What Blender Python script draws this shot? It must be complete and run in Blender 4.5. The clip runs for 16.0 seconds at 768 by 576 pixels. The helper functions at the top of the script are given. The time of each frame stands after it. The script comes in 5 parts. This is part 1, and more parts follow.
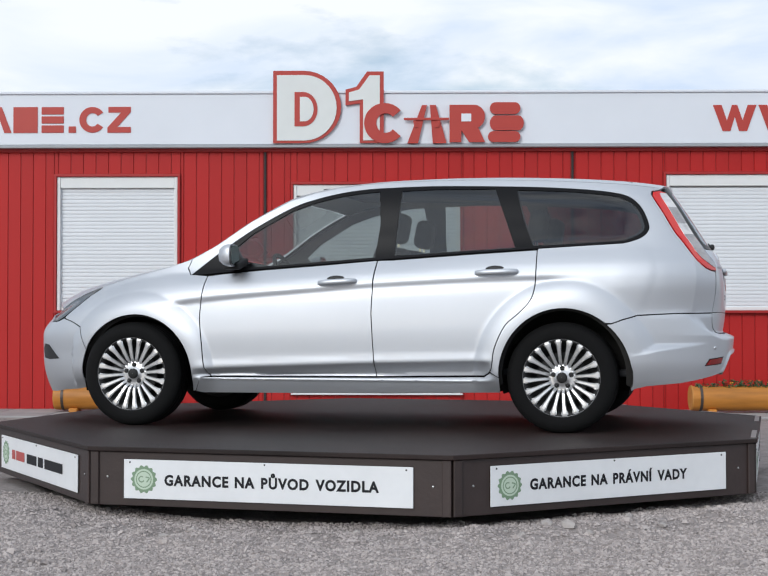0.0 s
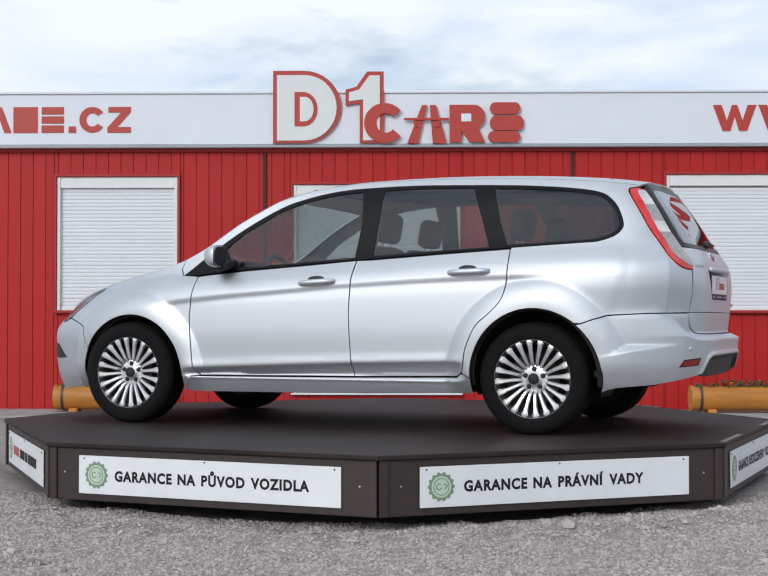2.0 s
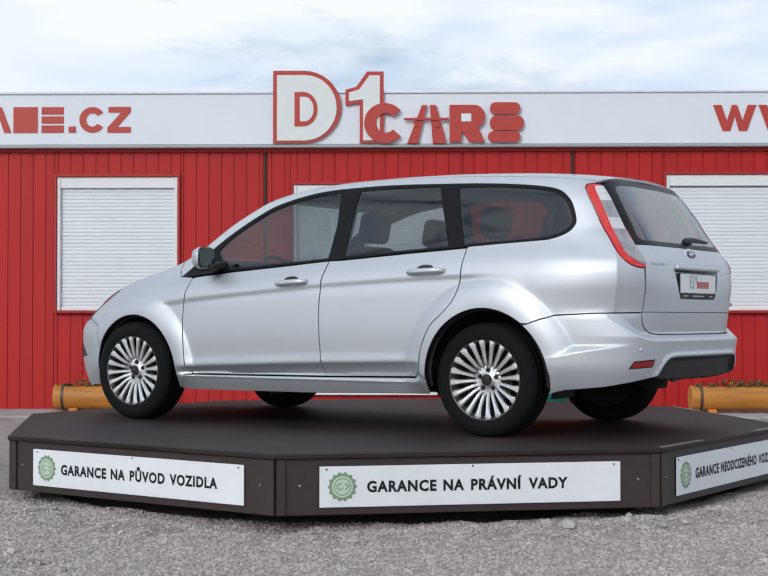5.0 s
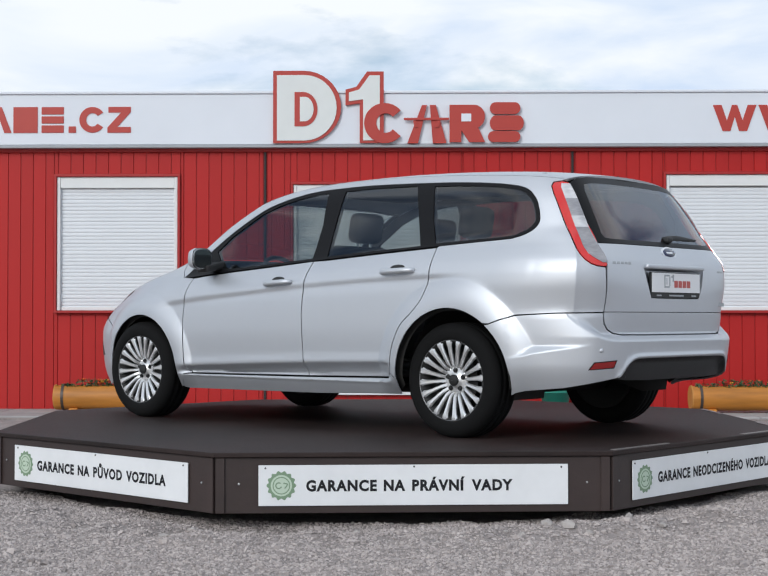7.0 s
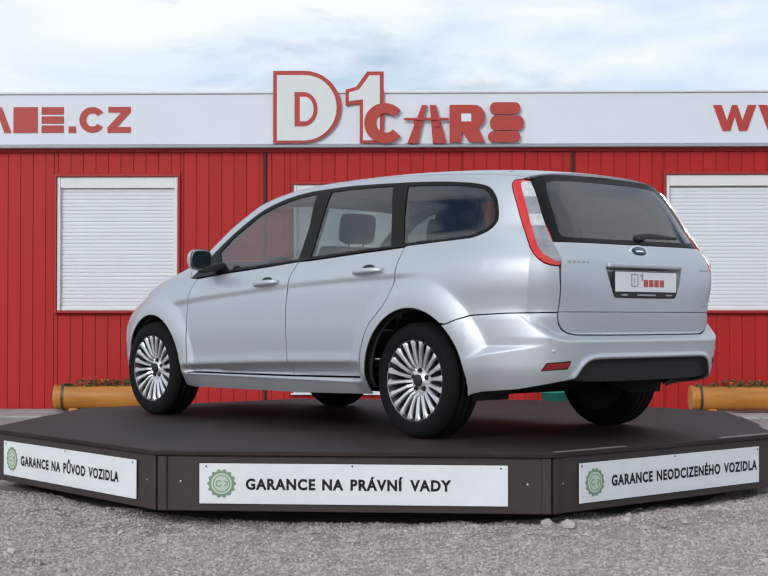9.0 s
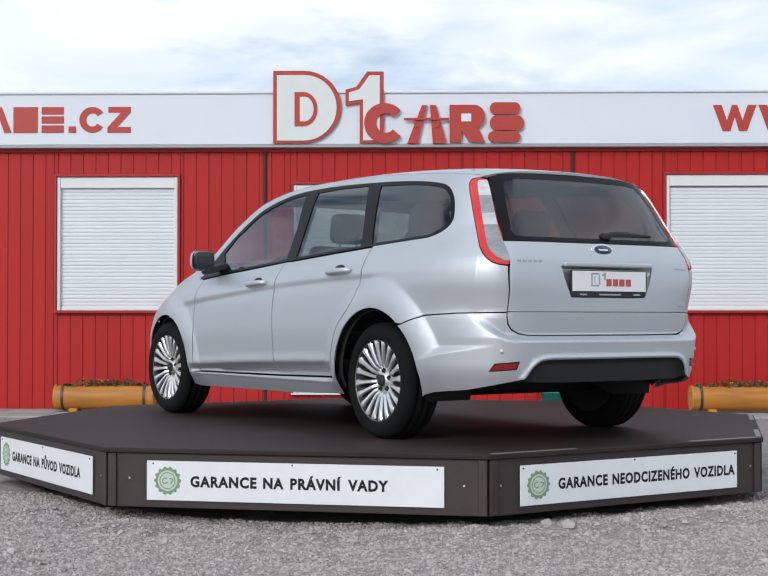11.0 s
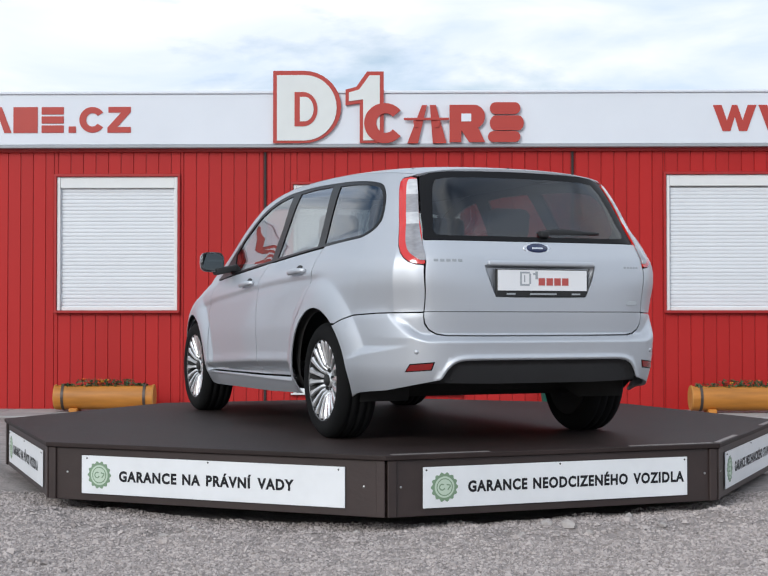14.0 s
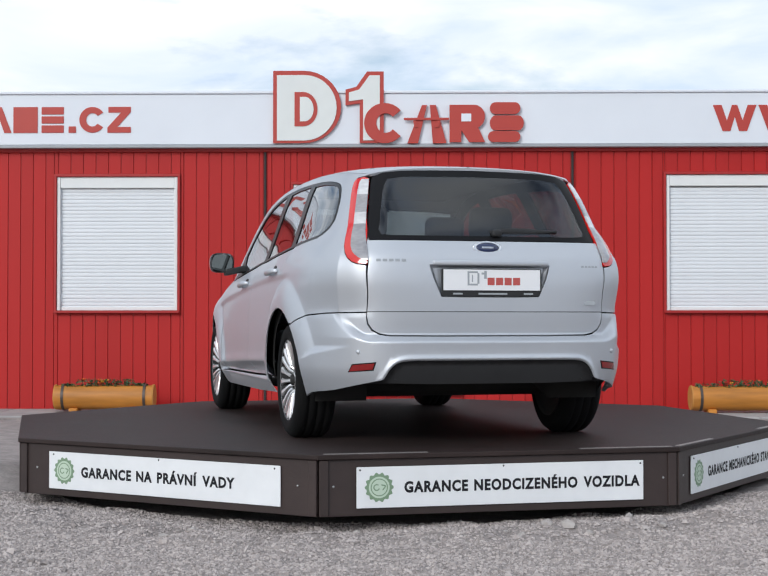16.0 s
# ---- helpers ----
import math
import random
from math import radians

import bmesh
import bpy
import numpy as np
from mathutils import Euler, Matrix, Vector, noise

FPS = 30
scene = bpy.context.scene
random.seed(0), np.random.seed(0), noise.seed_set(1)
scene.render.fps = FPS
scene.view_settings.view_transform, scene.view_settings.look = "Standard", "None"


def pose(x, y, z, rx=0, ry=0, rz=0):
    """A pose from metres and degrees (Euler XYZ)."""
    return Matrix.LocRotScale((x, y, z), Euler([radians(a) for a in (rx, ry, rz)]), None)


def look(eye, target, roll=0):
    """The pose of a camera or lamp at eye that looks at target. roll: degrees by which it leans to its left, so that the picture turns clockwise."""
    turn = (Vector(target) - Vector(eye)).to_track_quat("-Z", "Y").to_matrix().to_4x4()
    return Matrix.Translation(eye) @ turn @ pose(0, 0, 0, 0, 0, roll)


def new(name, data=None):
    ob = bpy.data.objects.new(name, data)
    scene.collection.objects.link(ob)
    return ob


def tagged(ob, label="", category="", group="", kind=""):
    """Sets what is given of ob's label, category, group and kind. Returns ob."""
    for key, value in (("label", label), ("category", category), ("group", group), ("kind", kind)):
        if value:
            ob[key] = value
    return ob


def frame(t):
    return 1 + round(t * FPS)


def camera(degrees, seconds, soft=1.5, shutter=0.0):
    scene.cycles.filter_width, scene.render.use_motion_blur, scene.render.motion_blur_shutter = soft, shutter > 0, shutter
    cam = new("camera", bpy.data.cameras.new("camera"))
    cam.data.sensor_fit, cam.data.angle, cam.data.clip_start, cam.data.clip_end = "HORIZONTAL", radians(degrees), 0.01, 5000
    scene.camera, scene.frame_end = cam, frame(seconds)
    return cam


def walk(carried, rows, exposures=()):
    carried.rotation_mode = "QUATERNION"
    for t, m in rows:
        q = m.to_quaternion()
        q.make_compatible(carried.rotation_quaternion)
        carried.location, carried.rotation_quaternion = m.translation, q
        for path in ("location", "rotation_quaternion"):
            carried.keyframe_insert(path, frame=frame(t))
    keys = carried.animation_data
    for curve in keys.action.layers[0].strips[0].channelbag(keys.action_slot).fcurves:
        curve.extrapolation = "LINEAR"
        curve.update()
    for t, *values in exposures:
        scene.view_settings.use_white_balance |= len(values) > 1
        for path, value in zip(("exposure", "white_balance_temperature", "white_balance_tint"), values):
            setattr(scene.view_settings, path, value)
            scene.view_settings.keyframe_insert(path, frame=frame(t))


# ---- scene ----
# The camera stands still on a tripod before the turntable.
cam = camera(29.59, 16.0, soft=1.35)
EYE = pose(-0.031, -9.483, 1.019, 91.18, 0, 0)
walk(cam, [(0.0, EYE), (16.0, EYE)], exposures=[(0.0, 0.0, 6150, 8), (2.5, -0.03, 6150, 8), (9.0, -0.03, 6150, 8), (12.0, 0.08, 6150, 8), (16.0, 0.08, 6150, 8)])

DECK = 0.36          # height of the turntable's deck over the ground
# The turntable's turn about its axis, seconds and degrees.
TURN = [(0, 0.0), (0.5, -2.35), (1, -4.72), (1.5, -6.61), (2, -8.21), (2.5, -9.75), (3, -11.76), (3.5, -13.84),
        (4, -15.90), (6.5, -25.13), (7, -26.98), (7.5, -28.77), (8, -30.74), (8.5, -32.56), (9, -34.53),
        (11.5, -43.88), (12, -45.72), (12.5, -47.51), (13, -49.57), (13.5, -51.47), (14, -53.39), (14.5, -55.13),
        (15, -57.03), (15.5, -58.92), (16, -60.93)]

# ---- light: a bright, thinly clouded day ----
world = bpy.data.worlds.new("sky")
scene.world = world
world.use_nodes = True
wt = world.node_tree
for n in list(wt.nodes):
    wt.nodes.remove(n)
w_out = wt.nodes.new("ShaderNodeOutputWorld")
w_bg = wt.nodes.new("ShaderNodeBackground")
w_sky = wt.nodes.new("ShaderNodeTexSky")
w_sky.sky_type = 'NISHITA'
w_sky.sun_disc = False
w_sky.sun_elevation, w_sky.sun_rotation = radians(26), radians(211)
w_noise = wt.nodes.new("ShaderNodeTexNoise")
w_noise.inputs["Scale"].default_value = 2.6
w_noise.inputs["Detail"].default_value = 7
w_noise.inputs["Roughness"].default_value = 0.55
w_noise.inputs["Distortion"].default_value = 0.4
w_coord = wt.nodes.new("ShaderNodeTexCoord")
w_map = wt.nodes.new("ShaderNodeMapping")
w_map.inputs["Scale"].default_value = (1.0, 1.0, 3.2)
w_map.inputs["Location"].default_value = (0.35, 0.2, 0.1)
w_ramp = wt.nodes.new("ShaderNodeValToRGB")
w_ramp.color_ramp.elements[0].position, w_ramp.color_ramp.elements[0].color = 0.35, (0, 0, 0, 1)
w_ramp.color_ramp.elements[1].position, w_ramp.color_ramp.elements[1].color = 0.50, (1, 1, 1, 1)
w_mix = wt.nodes.new("ShaderNodeMixRGB")
w_cloud = wt.nodes.new("ShaderNodeTexNoise")        # lit tops and grey-blue undersides of the clouds
w_cloud.inputs["Scale"].default_value = 4.2
w_cloud.inputs["Detail"].default_value = 6
w_cloud.inputs["Distortion"].default_value = 0.6
w_tone = wt.nodes.new("ShaderNodeValToRGB")
w_tone.color_ramp.elements[0].position, w_tone.color_ramp.elements[0].color = 0.36, (0.70, 0.79, 0.94, 1)
w_tone.color_ramp.elements[1].position, w_tone.color_ramp.elements[1].color = 0.58, (1.0, 1.0, 1.0, 1)
w_gain = wt.nodes.new("ShaderNodeVectorMath")
w_gain.operation = 'SCALE'
w_gain.inputs["Scale"].default_value = 10.0
wt.links.new(w_coord.outputs["Generated"], w_map.inputs["Vector"])
wt.links.new(w_map.outputs["Vector"], w_noise.inputs["Vector"])
wt.links.new(w_map.outputs["Vector"], w_cloud.inputs["Vector"])
wt.links.new(w_cloud.outputs["Fac"], w_tone.inputs["Fac"])
wt.links.new(w_tone.outputs["Color"], w_gain.inputs[0])
wt.links.new(w_gain.outputs["Vector"], w_mix.inputs["Color2"])
wt.links.new(w_noise.outputs["Fac"], w_ramp.inputs["Fac"])
wt.links.new(w_ramp.outputs["Color"], w_mix.inputs["Fac"])
wt.links.new(w_sky.outputs["Color"], w_mix.inputs["Color1"])
wt.links.new(w_mix.outputs["Color"], w_bg.inputs["Color"])
w_bg.inputs["Strength"].default_value = 0.1
wt.links.new(w_bg.outputs["Background"], w_out.inputs["Surface"])

sun = new("sun", bpy.data.lights.new("sun", 'SUN'))
sun.data.energy, sun.data.angle, sun.data.color = 1.5, radians(18), (1.0, 0.97, 0.93)
sun.matrix_basis = look((-8.2, -13.7, 7.7), (0, 0, 0))
# ---- materials ----
def mat(name, color, rough=0.5, metal=0.0, scale=8.0, vary=0.12, bump=0.0, bump_scale=60.0, coat=0.0, stain=0.0,
        stretch=(1, 1, 1), island=0.0, obj_random=0.0, spec=0.5):
    """A surface with grain at two scales, stains and a fine relief."""
    m = bpy.data.materials.new(name)
    m.use_nodes = True
    nt = m.node_tree
    b = nt.nodes["Principled BSDF"]
    b.inputs["Roughness"].default_value = rough
    b.inputs["Metallic"].default_value = metal
    b.inputs["Specular IOR Level"].default_value = spec
    b.inputs["Coat Weight"].default_value = coat
    b.inputs["Coat Roughness"].default_value = 0.04
    co = nt.nodes.new("ShaderNodeTexCoord")
    mp = nt.nodes.new("ShaderNodeMapping")
    mp.inputs["Scale"].default_value = stretch
    nt.links.new(co.outputs["Object"], mp.inputs["Vector"])
    src = None

    def noise_node(s, detail):
        n = nt.nodes.new("ShaderNodeTexNoise")
        n.inputs["Scale"].default_value = s
        n.inputs["Detail"].default_value = detail
        nt.links.new(mp.outputs["Vector"], n.inputs["Vector"])
        return n
    big, fine = noise_node(scale * 0.18, 4), noise_node(scale, 6)
    add = nt.nodes.new("ShaderNodeMath")
    add.operation = 'MULTIPLY_ADD'
    nt.links.new(big.outputs["Fac"], add.inputs[0])
    add.inputs[1].default_value = 1.0 + stain
    nt.links.new(fine.outputs["Fac"], add.inputs[2])
    last = add.outputs[0]
    mean = 0.5 * (1.0 + stain) + 0.5
    if island or obj_random:
        g = nt.nodes.new("ShaderNodeNewGeometry" if island else "ShaderNodeObjectInfo")
        k = nt.nodes.new("ShaderNodeMath")
        k.operation = 'MULTIPLY_ADD'
        nt.links.new(g.outputs["Random Per Island" if island else "Random"], k.inputs[0])
        k.inputs[1].default_value = (island or obj_random) / max(vary, 0.01)
        nt.links.new(last, k.inputs[2])
        last = k.outputs[0]
        mean += 0.5 * (island or obj_random) / max(vary, 0.01)
    gain = nt.nodes.new("ShaderNodeMath")
    gain.operation = 'MULTIPLY_ADD'
    nt.links.new(last, gain.inputs[0])
    gain.inputs[1].default_value = vary * 2
    gain.inputs[2].default_value = 1.0 - vary * 2 * mean
    vm = nt.nodes.new("ShaderNodeVectorMath")
    vm.operation = 'SCALE'
    vm.inputs[0].default_value = color[:3]
    nt.links.new(gain.outputs[0], vm.inputs["Scale"])
    nt.links.new(vm.outputs["Vector"], b.inputs["Base Color"])
    rr = nt.nodes.new("ShaderNodeMath")
    rr.operation = 'MULTIPLY_ADD'
    nt.links.new(big.outputs["Fac"], rr.inputs[0])
    rr.inputs[1].default_value = 0.25 * rough
    rr.inputs[2].default_value = rough * 0.875
    nt.links.new(rr.outputs[0], b.inputs["Roughness"])
    if bump:
        bn = noise_node(bump_scale, 5)
        bp = nt.nodes.new("ShaderNodeBump")
        bp.inputs["Strength"].default_value = bump
        bp.inputs["Distance"].default_value = 0.01
        nt.links.new(bn.outputs["Fac"], bp.inputs["Height"])
        nt.links.new(bp.outputs["Normal"], b.inputs["Normal"])
    return m


def glass_mat(name, tint, rough=0.0):
    m = bpy.data.materials.new(name)
    m.use_nodes = True
    nt = m.node_tree
    nt.nodes.remove(nt.nodes["Principled BSDF"])
    tr = nt.nodes.new("ShaderNodeBsdfTransparent")
    tr.inputs["Color"].default_value = (*tint, 1)
    gl = nt.nodes.new("ShaderNodeBsdfGlossy")
    gl.inputs["Roughness"].default_value = rough
    gl.inputs["Color"].default_value = (0.95, 0.97, 1, 1)
    lw = nt.nodes.new("ShaderNodeLayerWeight")
    lw.inputs["Blend"].default_value = 0.5
    pw = nt.nodes.new("ShaderNodeMath")
    pw.operation = 'POWER'
    nt.links.new(lw.outputs["Facing"], pw.inputs[0])
    pw.inputs[1].default_value = 3.7
    fr = nt.nodes.new("ShaderNodeMath")
    fr.operation = 'MULTIPLY_ADD'
    nt.links.new(pw.outputs[0], fr.inputs[0])
    fr.inputs[1].default_value, fr.inputs[2].default_value = 0.92, 0.078
    mx = nt.nodes.new("ShaderNodeMixShader")
    nt.links.new(fr.outputs[0], mx.inputs["Fac"])
    nt.links.new(tr.outputs["BSDF"], mx.inputs[1])
    nt.links.new(gl.outputs["BSDF"], mx.inputs[2])
    nt.links.new(mx.outputs["Shader"], nt.nodes["Material Output"].inputs["Surface"])
    return m


M_RED = mat("red painted sheet steel", (0.43, 0.0138, 0.0125), 0.5, spec=0.3, vary=0.10, scale=3, stretch=(1, 1, 0.25), stain=0.6, obj_random=0.05, bump=0.03, bump_scale=14)
M_REDTRIM = mat("red painted trim", (0.37, 0.013, 0.012), 0.5, vary=0.08, scale=5)
M_GAP = mat("dark joint seal", (0.03, 0.025, 0.025), 0.8, vary=0.1)
M_FASCIA = mat("off-white fascia sheet", (0.72, 0.75, 0.80), 0.35, vary=0.04, scale=2, stain=0.8, bump=0.02, bump_scale=3)
M_DRIP = mat("grey steel drip edge", (0.34, 0.36, 0.38), 0.45, vary=0.1)
M_ROOF = mat("grey roof sheet", (0.30, 0.30, 0.30), 0.8, vary=0.15)
M_SHUT = mat("white shutter slat", (0.72, 0.74, 0.765), 0.4, vary=0.04, scale=6, obj_random=0.02)
M_FRAME = mat("white plastic frame", (0.74, 0.75, 0.74), 0.4, vary=0.06, scale=10)
M_LETTER = mat("red sign film", (0.43, 0.043, 0.030), 0.45, vary=0.05)
M_LETTERW = mat("white sign film", (0.70, 0.72, 0.70), 0.4, vary=0.04)
M_DECK = mat("brown-black deck board", (0.0245, 0.0160, 0.0146), 0.62, spec=0.26, vary=0.40, scale=6, stain=1.6, bump=0.25, bump_scale=90, stretch=(1, 1, 1))
M_SKIRT = mat("dark brown skirt board", (0.036, 0.0232, 0.0208), 0.5, vary=0.22, scale=9, stain=0.8, bump=0.12, bump_scale=45)
M_EDGE = mat("worn aluminium edge strip", (0.26, 0.235, 0.225), 0.5, 0.6, vary=0.25, scale=30)
M_SIGN = mat("white sign board", (0.78, 0.79, 0.80), 0.35, vary=0.05, scale=14, stain=0.8)
M_INK = mat("dark grey print", (0.014, 0.014, 0.017), 0.6, spec=0.25, vary=0.06)
M_INKRED = mat("faded red print", (0.45, 0.08, 0.07), 0.5, vary=0.06)
M_SEAL = mat("sage green print", (0.20, 0.30, 0.19), 0.5, vary=0.08)
M_SEALIN = mat("pale green print", (0.52, 0.62, 0.50), 0.5, vary=0.08)
M_SCREW = mat("zinc screw", (0.55, 0.55, 0.55), 0.35, 0.9, vary=0.1)
M_GROUND = mat("grey gravel bed", (0.292, 0.258, 0.244), 0.95, vary=0.34, scale=45, stain=0.5, bump=0.9, bump_scale=70)
M_STONE = mat("crushed grey stone", (0.388, 0.343, 0.325), 0.9, vary=0.18, scale=30, island=0.34, bump=0.3, bump_scale=120)
M_ROCK = mat("pale broken limestone", (0.385, 0.352, 0.332), 0.9, vary=0.2, scale=40, bump=0.4, bump_scale=90, obj_random=0.12)
M_PAVE = mat("pale concrete paving", (0.33, 0.32, 0.31), 0.9, vary=0.16, scale=9, stain=0.8, bump=0.3, bump_scale=60, obj_random=0.08)
M_LOG = mat("varnished orange pine", (0.50, 0.195, 0.027), 0.5, vary=0.42, scale=7, stretch=(0.35, 2.2, 2.2), stain=0.5, bump=0.15, bump_scale=20)
M_LOGEND = mat("sawn log end", (0.46, 0.21, 0.045), 0.65, vary=0.2, scale=22)
M_BAND = mat("dark steel band", (0.10, 0.08, 0.07), 0.5, 0.6, vary=0.2)
M_SOIL = mat("planter soil", (0.05, 0.035, 0.025), 0.95, vary=0.3, scale=30, bump=0.6)
M_LEAF = mat("dark green planter leaves", (0.045, 0.085, 0.03), 0.55, vary=0.2, scale=20, island=0.3)
M_FLOWER = mat("red-orange petals", (0.70, 0.13, 0.03), 0.5, vary=0.1, island=0.25)
M_FLOWERY = mat("yellow petals", (0.75, 0.45, 0.05), 0.5, vary=0.1, island=0.25)
M_BARK = mat("grey-brown bark", (0.13, 0.10, 0.08), 0.9, vary=0.3, scale=16, stretch=(1, 1, 0.3), bump=0.5, bump_scale=30)
M_CROWN = mat("dull green tree leaves", (0.055, 0.085, 0.03), 0.6, vary=0.2, scale=12, island=0.35)
M_TEAL = mat("teal plastic", (0.02, 0.22, 0.16), 0.4, vary=0.1)
# ---- mesh helpers ----
def part(name, bm, material, parent=None, label="", smooth=False):
    """Links a bmesh as one mesh object, under parent where there is one."""
    me = bpy.data.meshes.new(name)
    bm.to_mesh(me)
    bm.free()
    return link(name, me, material, parent, label, smooth)


def link(name, me, material, parent=None, label="", smooth=False):
    if material and not me.materials:
        me.materials.append(material)
    if smooth:
        me.polygons.foreach_set("use_smooth", [True] * len(me.polygons))
    ob = new(name, me)
    ob.parent = parent
    if label:
        tagged(ob, label)
    return ob


def box(size, at=(0, 0, 0), bevel=0.0, bm=None, rot=None, segments=1):
    """A box with its centre at at, edges rounded by bevel."""
    out = bmesh.new() if bm is None else bm
    m = Matrix.Translation(at) @ (rot or Matrix.Identity(4)) @ Matrix.Diagonal((*size, 1))
    r = bmesh.ops.create_cube(out, size=1, matrix=m)
    if bevel:
        edges = list({e for v in r["verts"] for e in v.link_edges})
        bmesh.ops.bevel(out, geom=edges, offset=bevel, segments=segments, affect='EDGES', profile=0.5)
    return out


def lathe(profile, n=32, bm=None, m=None, closed=False):
    """Turns a profile of (radius, height) about z."""
    out = bmesh.new() if bm is None else bm
    m = m or Matrix.Identity(4)
    rings = []
    for r, h in profile:
        rings.append([out.verts.new(m @ Vector((r * math.cos(2 * math.pi * k / n), r * math.sin(2 * math.pi * k / n), h))) for k in range(n)])
    pairs = list(zip(rings, rings[1:]))
    if closed:
        pairs.append((rings[-1], rings[0]))
    for a, b in pairs:
        for k in range(n):
            out.faces.new((a[k], a[(k + 1) % n], b[(k + 1) % n], b[k]))
    return out


def plate(points, depth, bm=None, m=None, bevel=0.0):
    """A flat outline in x, z (front face towards -y), depth thick."""
    out = bmesh.new() if bm is None else bm
    m = m or Matrix.Identity(4)
    n = len(points)
    front = [out.verts.new(m @ Vector((x, 0, z))) for x, z in points]
    back = [out.verts.new(m @ Vector((x, depth, z))) for x, z in points]
    f = out.faces.new(front)
    out.faces.new(back[::-1])
    for k in range(n):
        out.faces.new((front[(k + 1) % n], front[k], back[k], back[(k + 1) % n]))
    bmesh.ops.recalc_face_normals(out, faces=out.faces[:])
    return out


def arc(cx, cz, rx, rz, a0, a1, n=16):
    return [(cx + rx * math.cos(radians(a0 + (a1 - a0) * k / n)), cz + rz * math.sin(radians(a0 + (a1 - a0) * k / n))) for k in range(n + 1)]


def text_words(body, height, width, bold=0.0):
    """Flat lettering in x, z facing -y, a mesh a word, fitted into width and capital height: (mesh, left edge)."""
    made, x = [], 0.0
    for word in body.split():
        cu = bpy.data.curves.new("word", 'FONT')
        cu.body, cu.size, cu.extrude, cu.offset, cu.resolution_u = word, 1.0, 0.0, min(bold, 0.042) if "Ů" in word else bold, 3
        cu.space_character = 1.14
        ob = bpy.data.objects.new("word", cu)
        scene.collection.objects.link(ob)
        bpy.context.view_layer.update()
        me = bpy.data.meshes.new_from_object(ob.evaluated_get(bpy.context.evaluated_depsgraph_get()))
        bpy.data.objects.remove(ob)
        bpy.data.curves.remove(cu)
        co = np.array([v.co for v in me.vertices])
        made.append((me, x, co[:, 0].min()))
        x += co[:, 0].max() - co[:, 0].min() + 0.5
    k = width / (x - 0.5)
    out = []
    for me, left, x0 in made:
        for v in me.vertices:
            v.co = Vector(((v.co.x - x0) * k, 0, v.co.y * height / 0.729))
        me.materials.clear()
        out.append((me, left * k))
    return out


# ---- ground ----
WALL_Y = 6.35


def ground_height(x, y):
    """Gravel level: nearly flat, banked up round the turntable, with ruts."""
    v = Vector((x, y, 0))
    h = 0.018 * noise.noise(v * 1.1) + 0.010 * noise.noise(v * 3.7) + 0.012 * noise.noise(v * 7.3)
    r = math.hypot(x, y)
    bank = math.exp(-((r - 2.75) / 0.22) ** 2)
    side = 0.5 + 0.5 * math.cos(math.atan2(y, x) - radians(-97))
    dip = max(0.0, 1 - abs(math.degrees(math.atan2(y, x)) + 103) / 22)
    h += bank * (0.040 * (1 - 0.6 * side) + 0.06 * noise.noise(v * 2.3) + 0.05 * noise.noise(v * 6.1) + 0.016 * noise.noise(v * 11.0))
    h -= 0.05 * dip * math.exp(-((r - 2.5) / 0.35) ** 2)
    return min(h, 0.045) if r > 2.2 else min(h, -0.02)


def build_ground():
    bm = bmesh.new()
    xs = [-1500, -300, -60, -15, -6] + [-3.6 + 0.03 * k for k in range(241)] + [6, 15, 60, 300, 1500]
    ys = [-1500, -300, -60, -20, -11, -7.6] + [-4.6 + 0.03 * k for k in range(171)] + [1.5, 3, 4.5, 6.5, 15, 60, 300, 1500]
    grid = []
    for y in ys:
        row = []
        for x in xs:
            near = abs(x) < 3.7 and -4.7 < y < 0.7
            row.append(bm.verts.new((x, y, ground_height(x, y) if near else 0.0)))
        grid.append(row)
    for a, b in zip(grid, grid[1:]):
        for k in range(len(xs) - 1):
            bm.faces.new((a[k], a[k + 1], b[k + 1], b[k]))
    ob = part("ground", bm, M_GROUND, smooth=True)
    tagged(ob, "loose grey crushed-stone gravel yard, banked round the turntable", "ground", kind="structure")


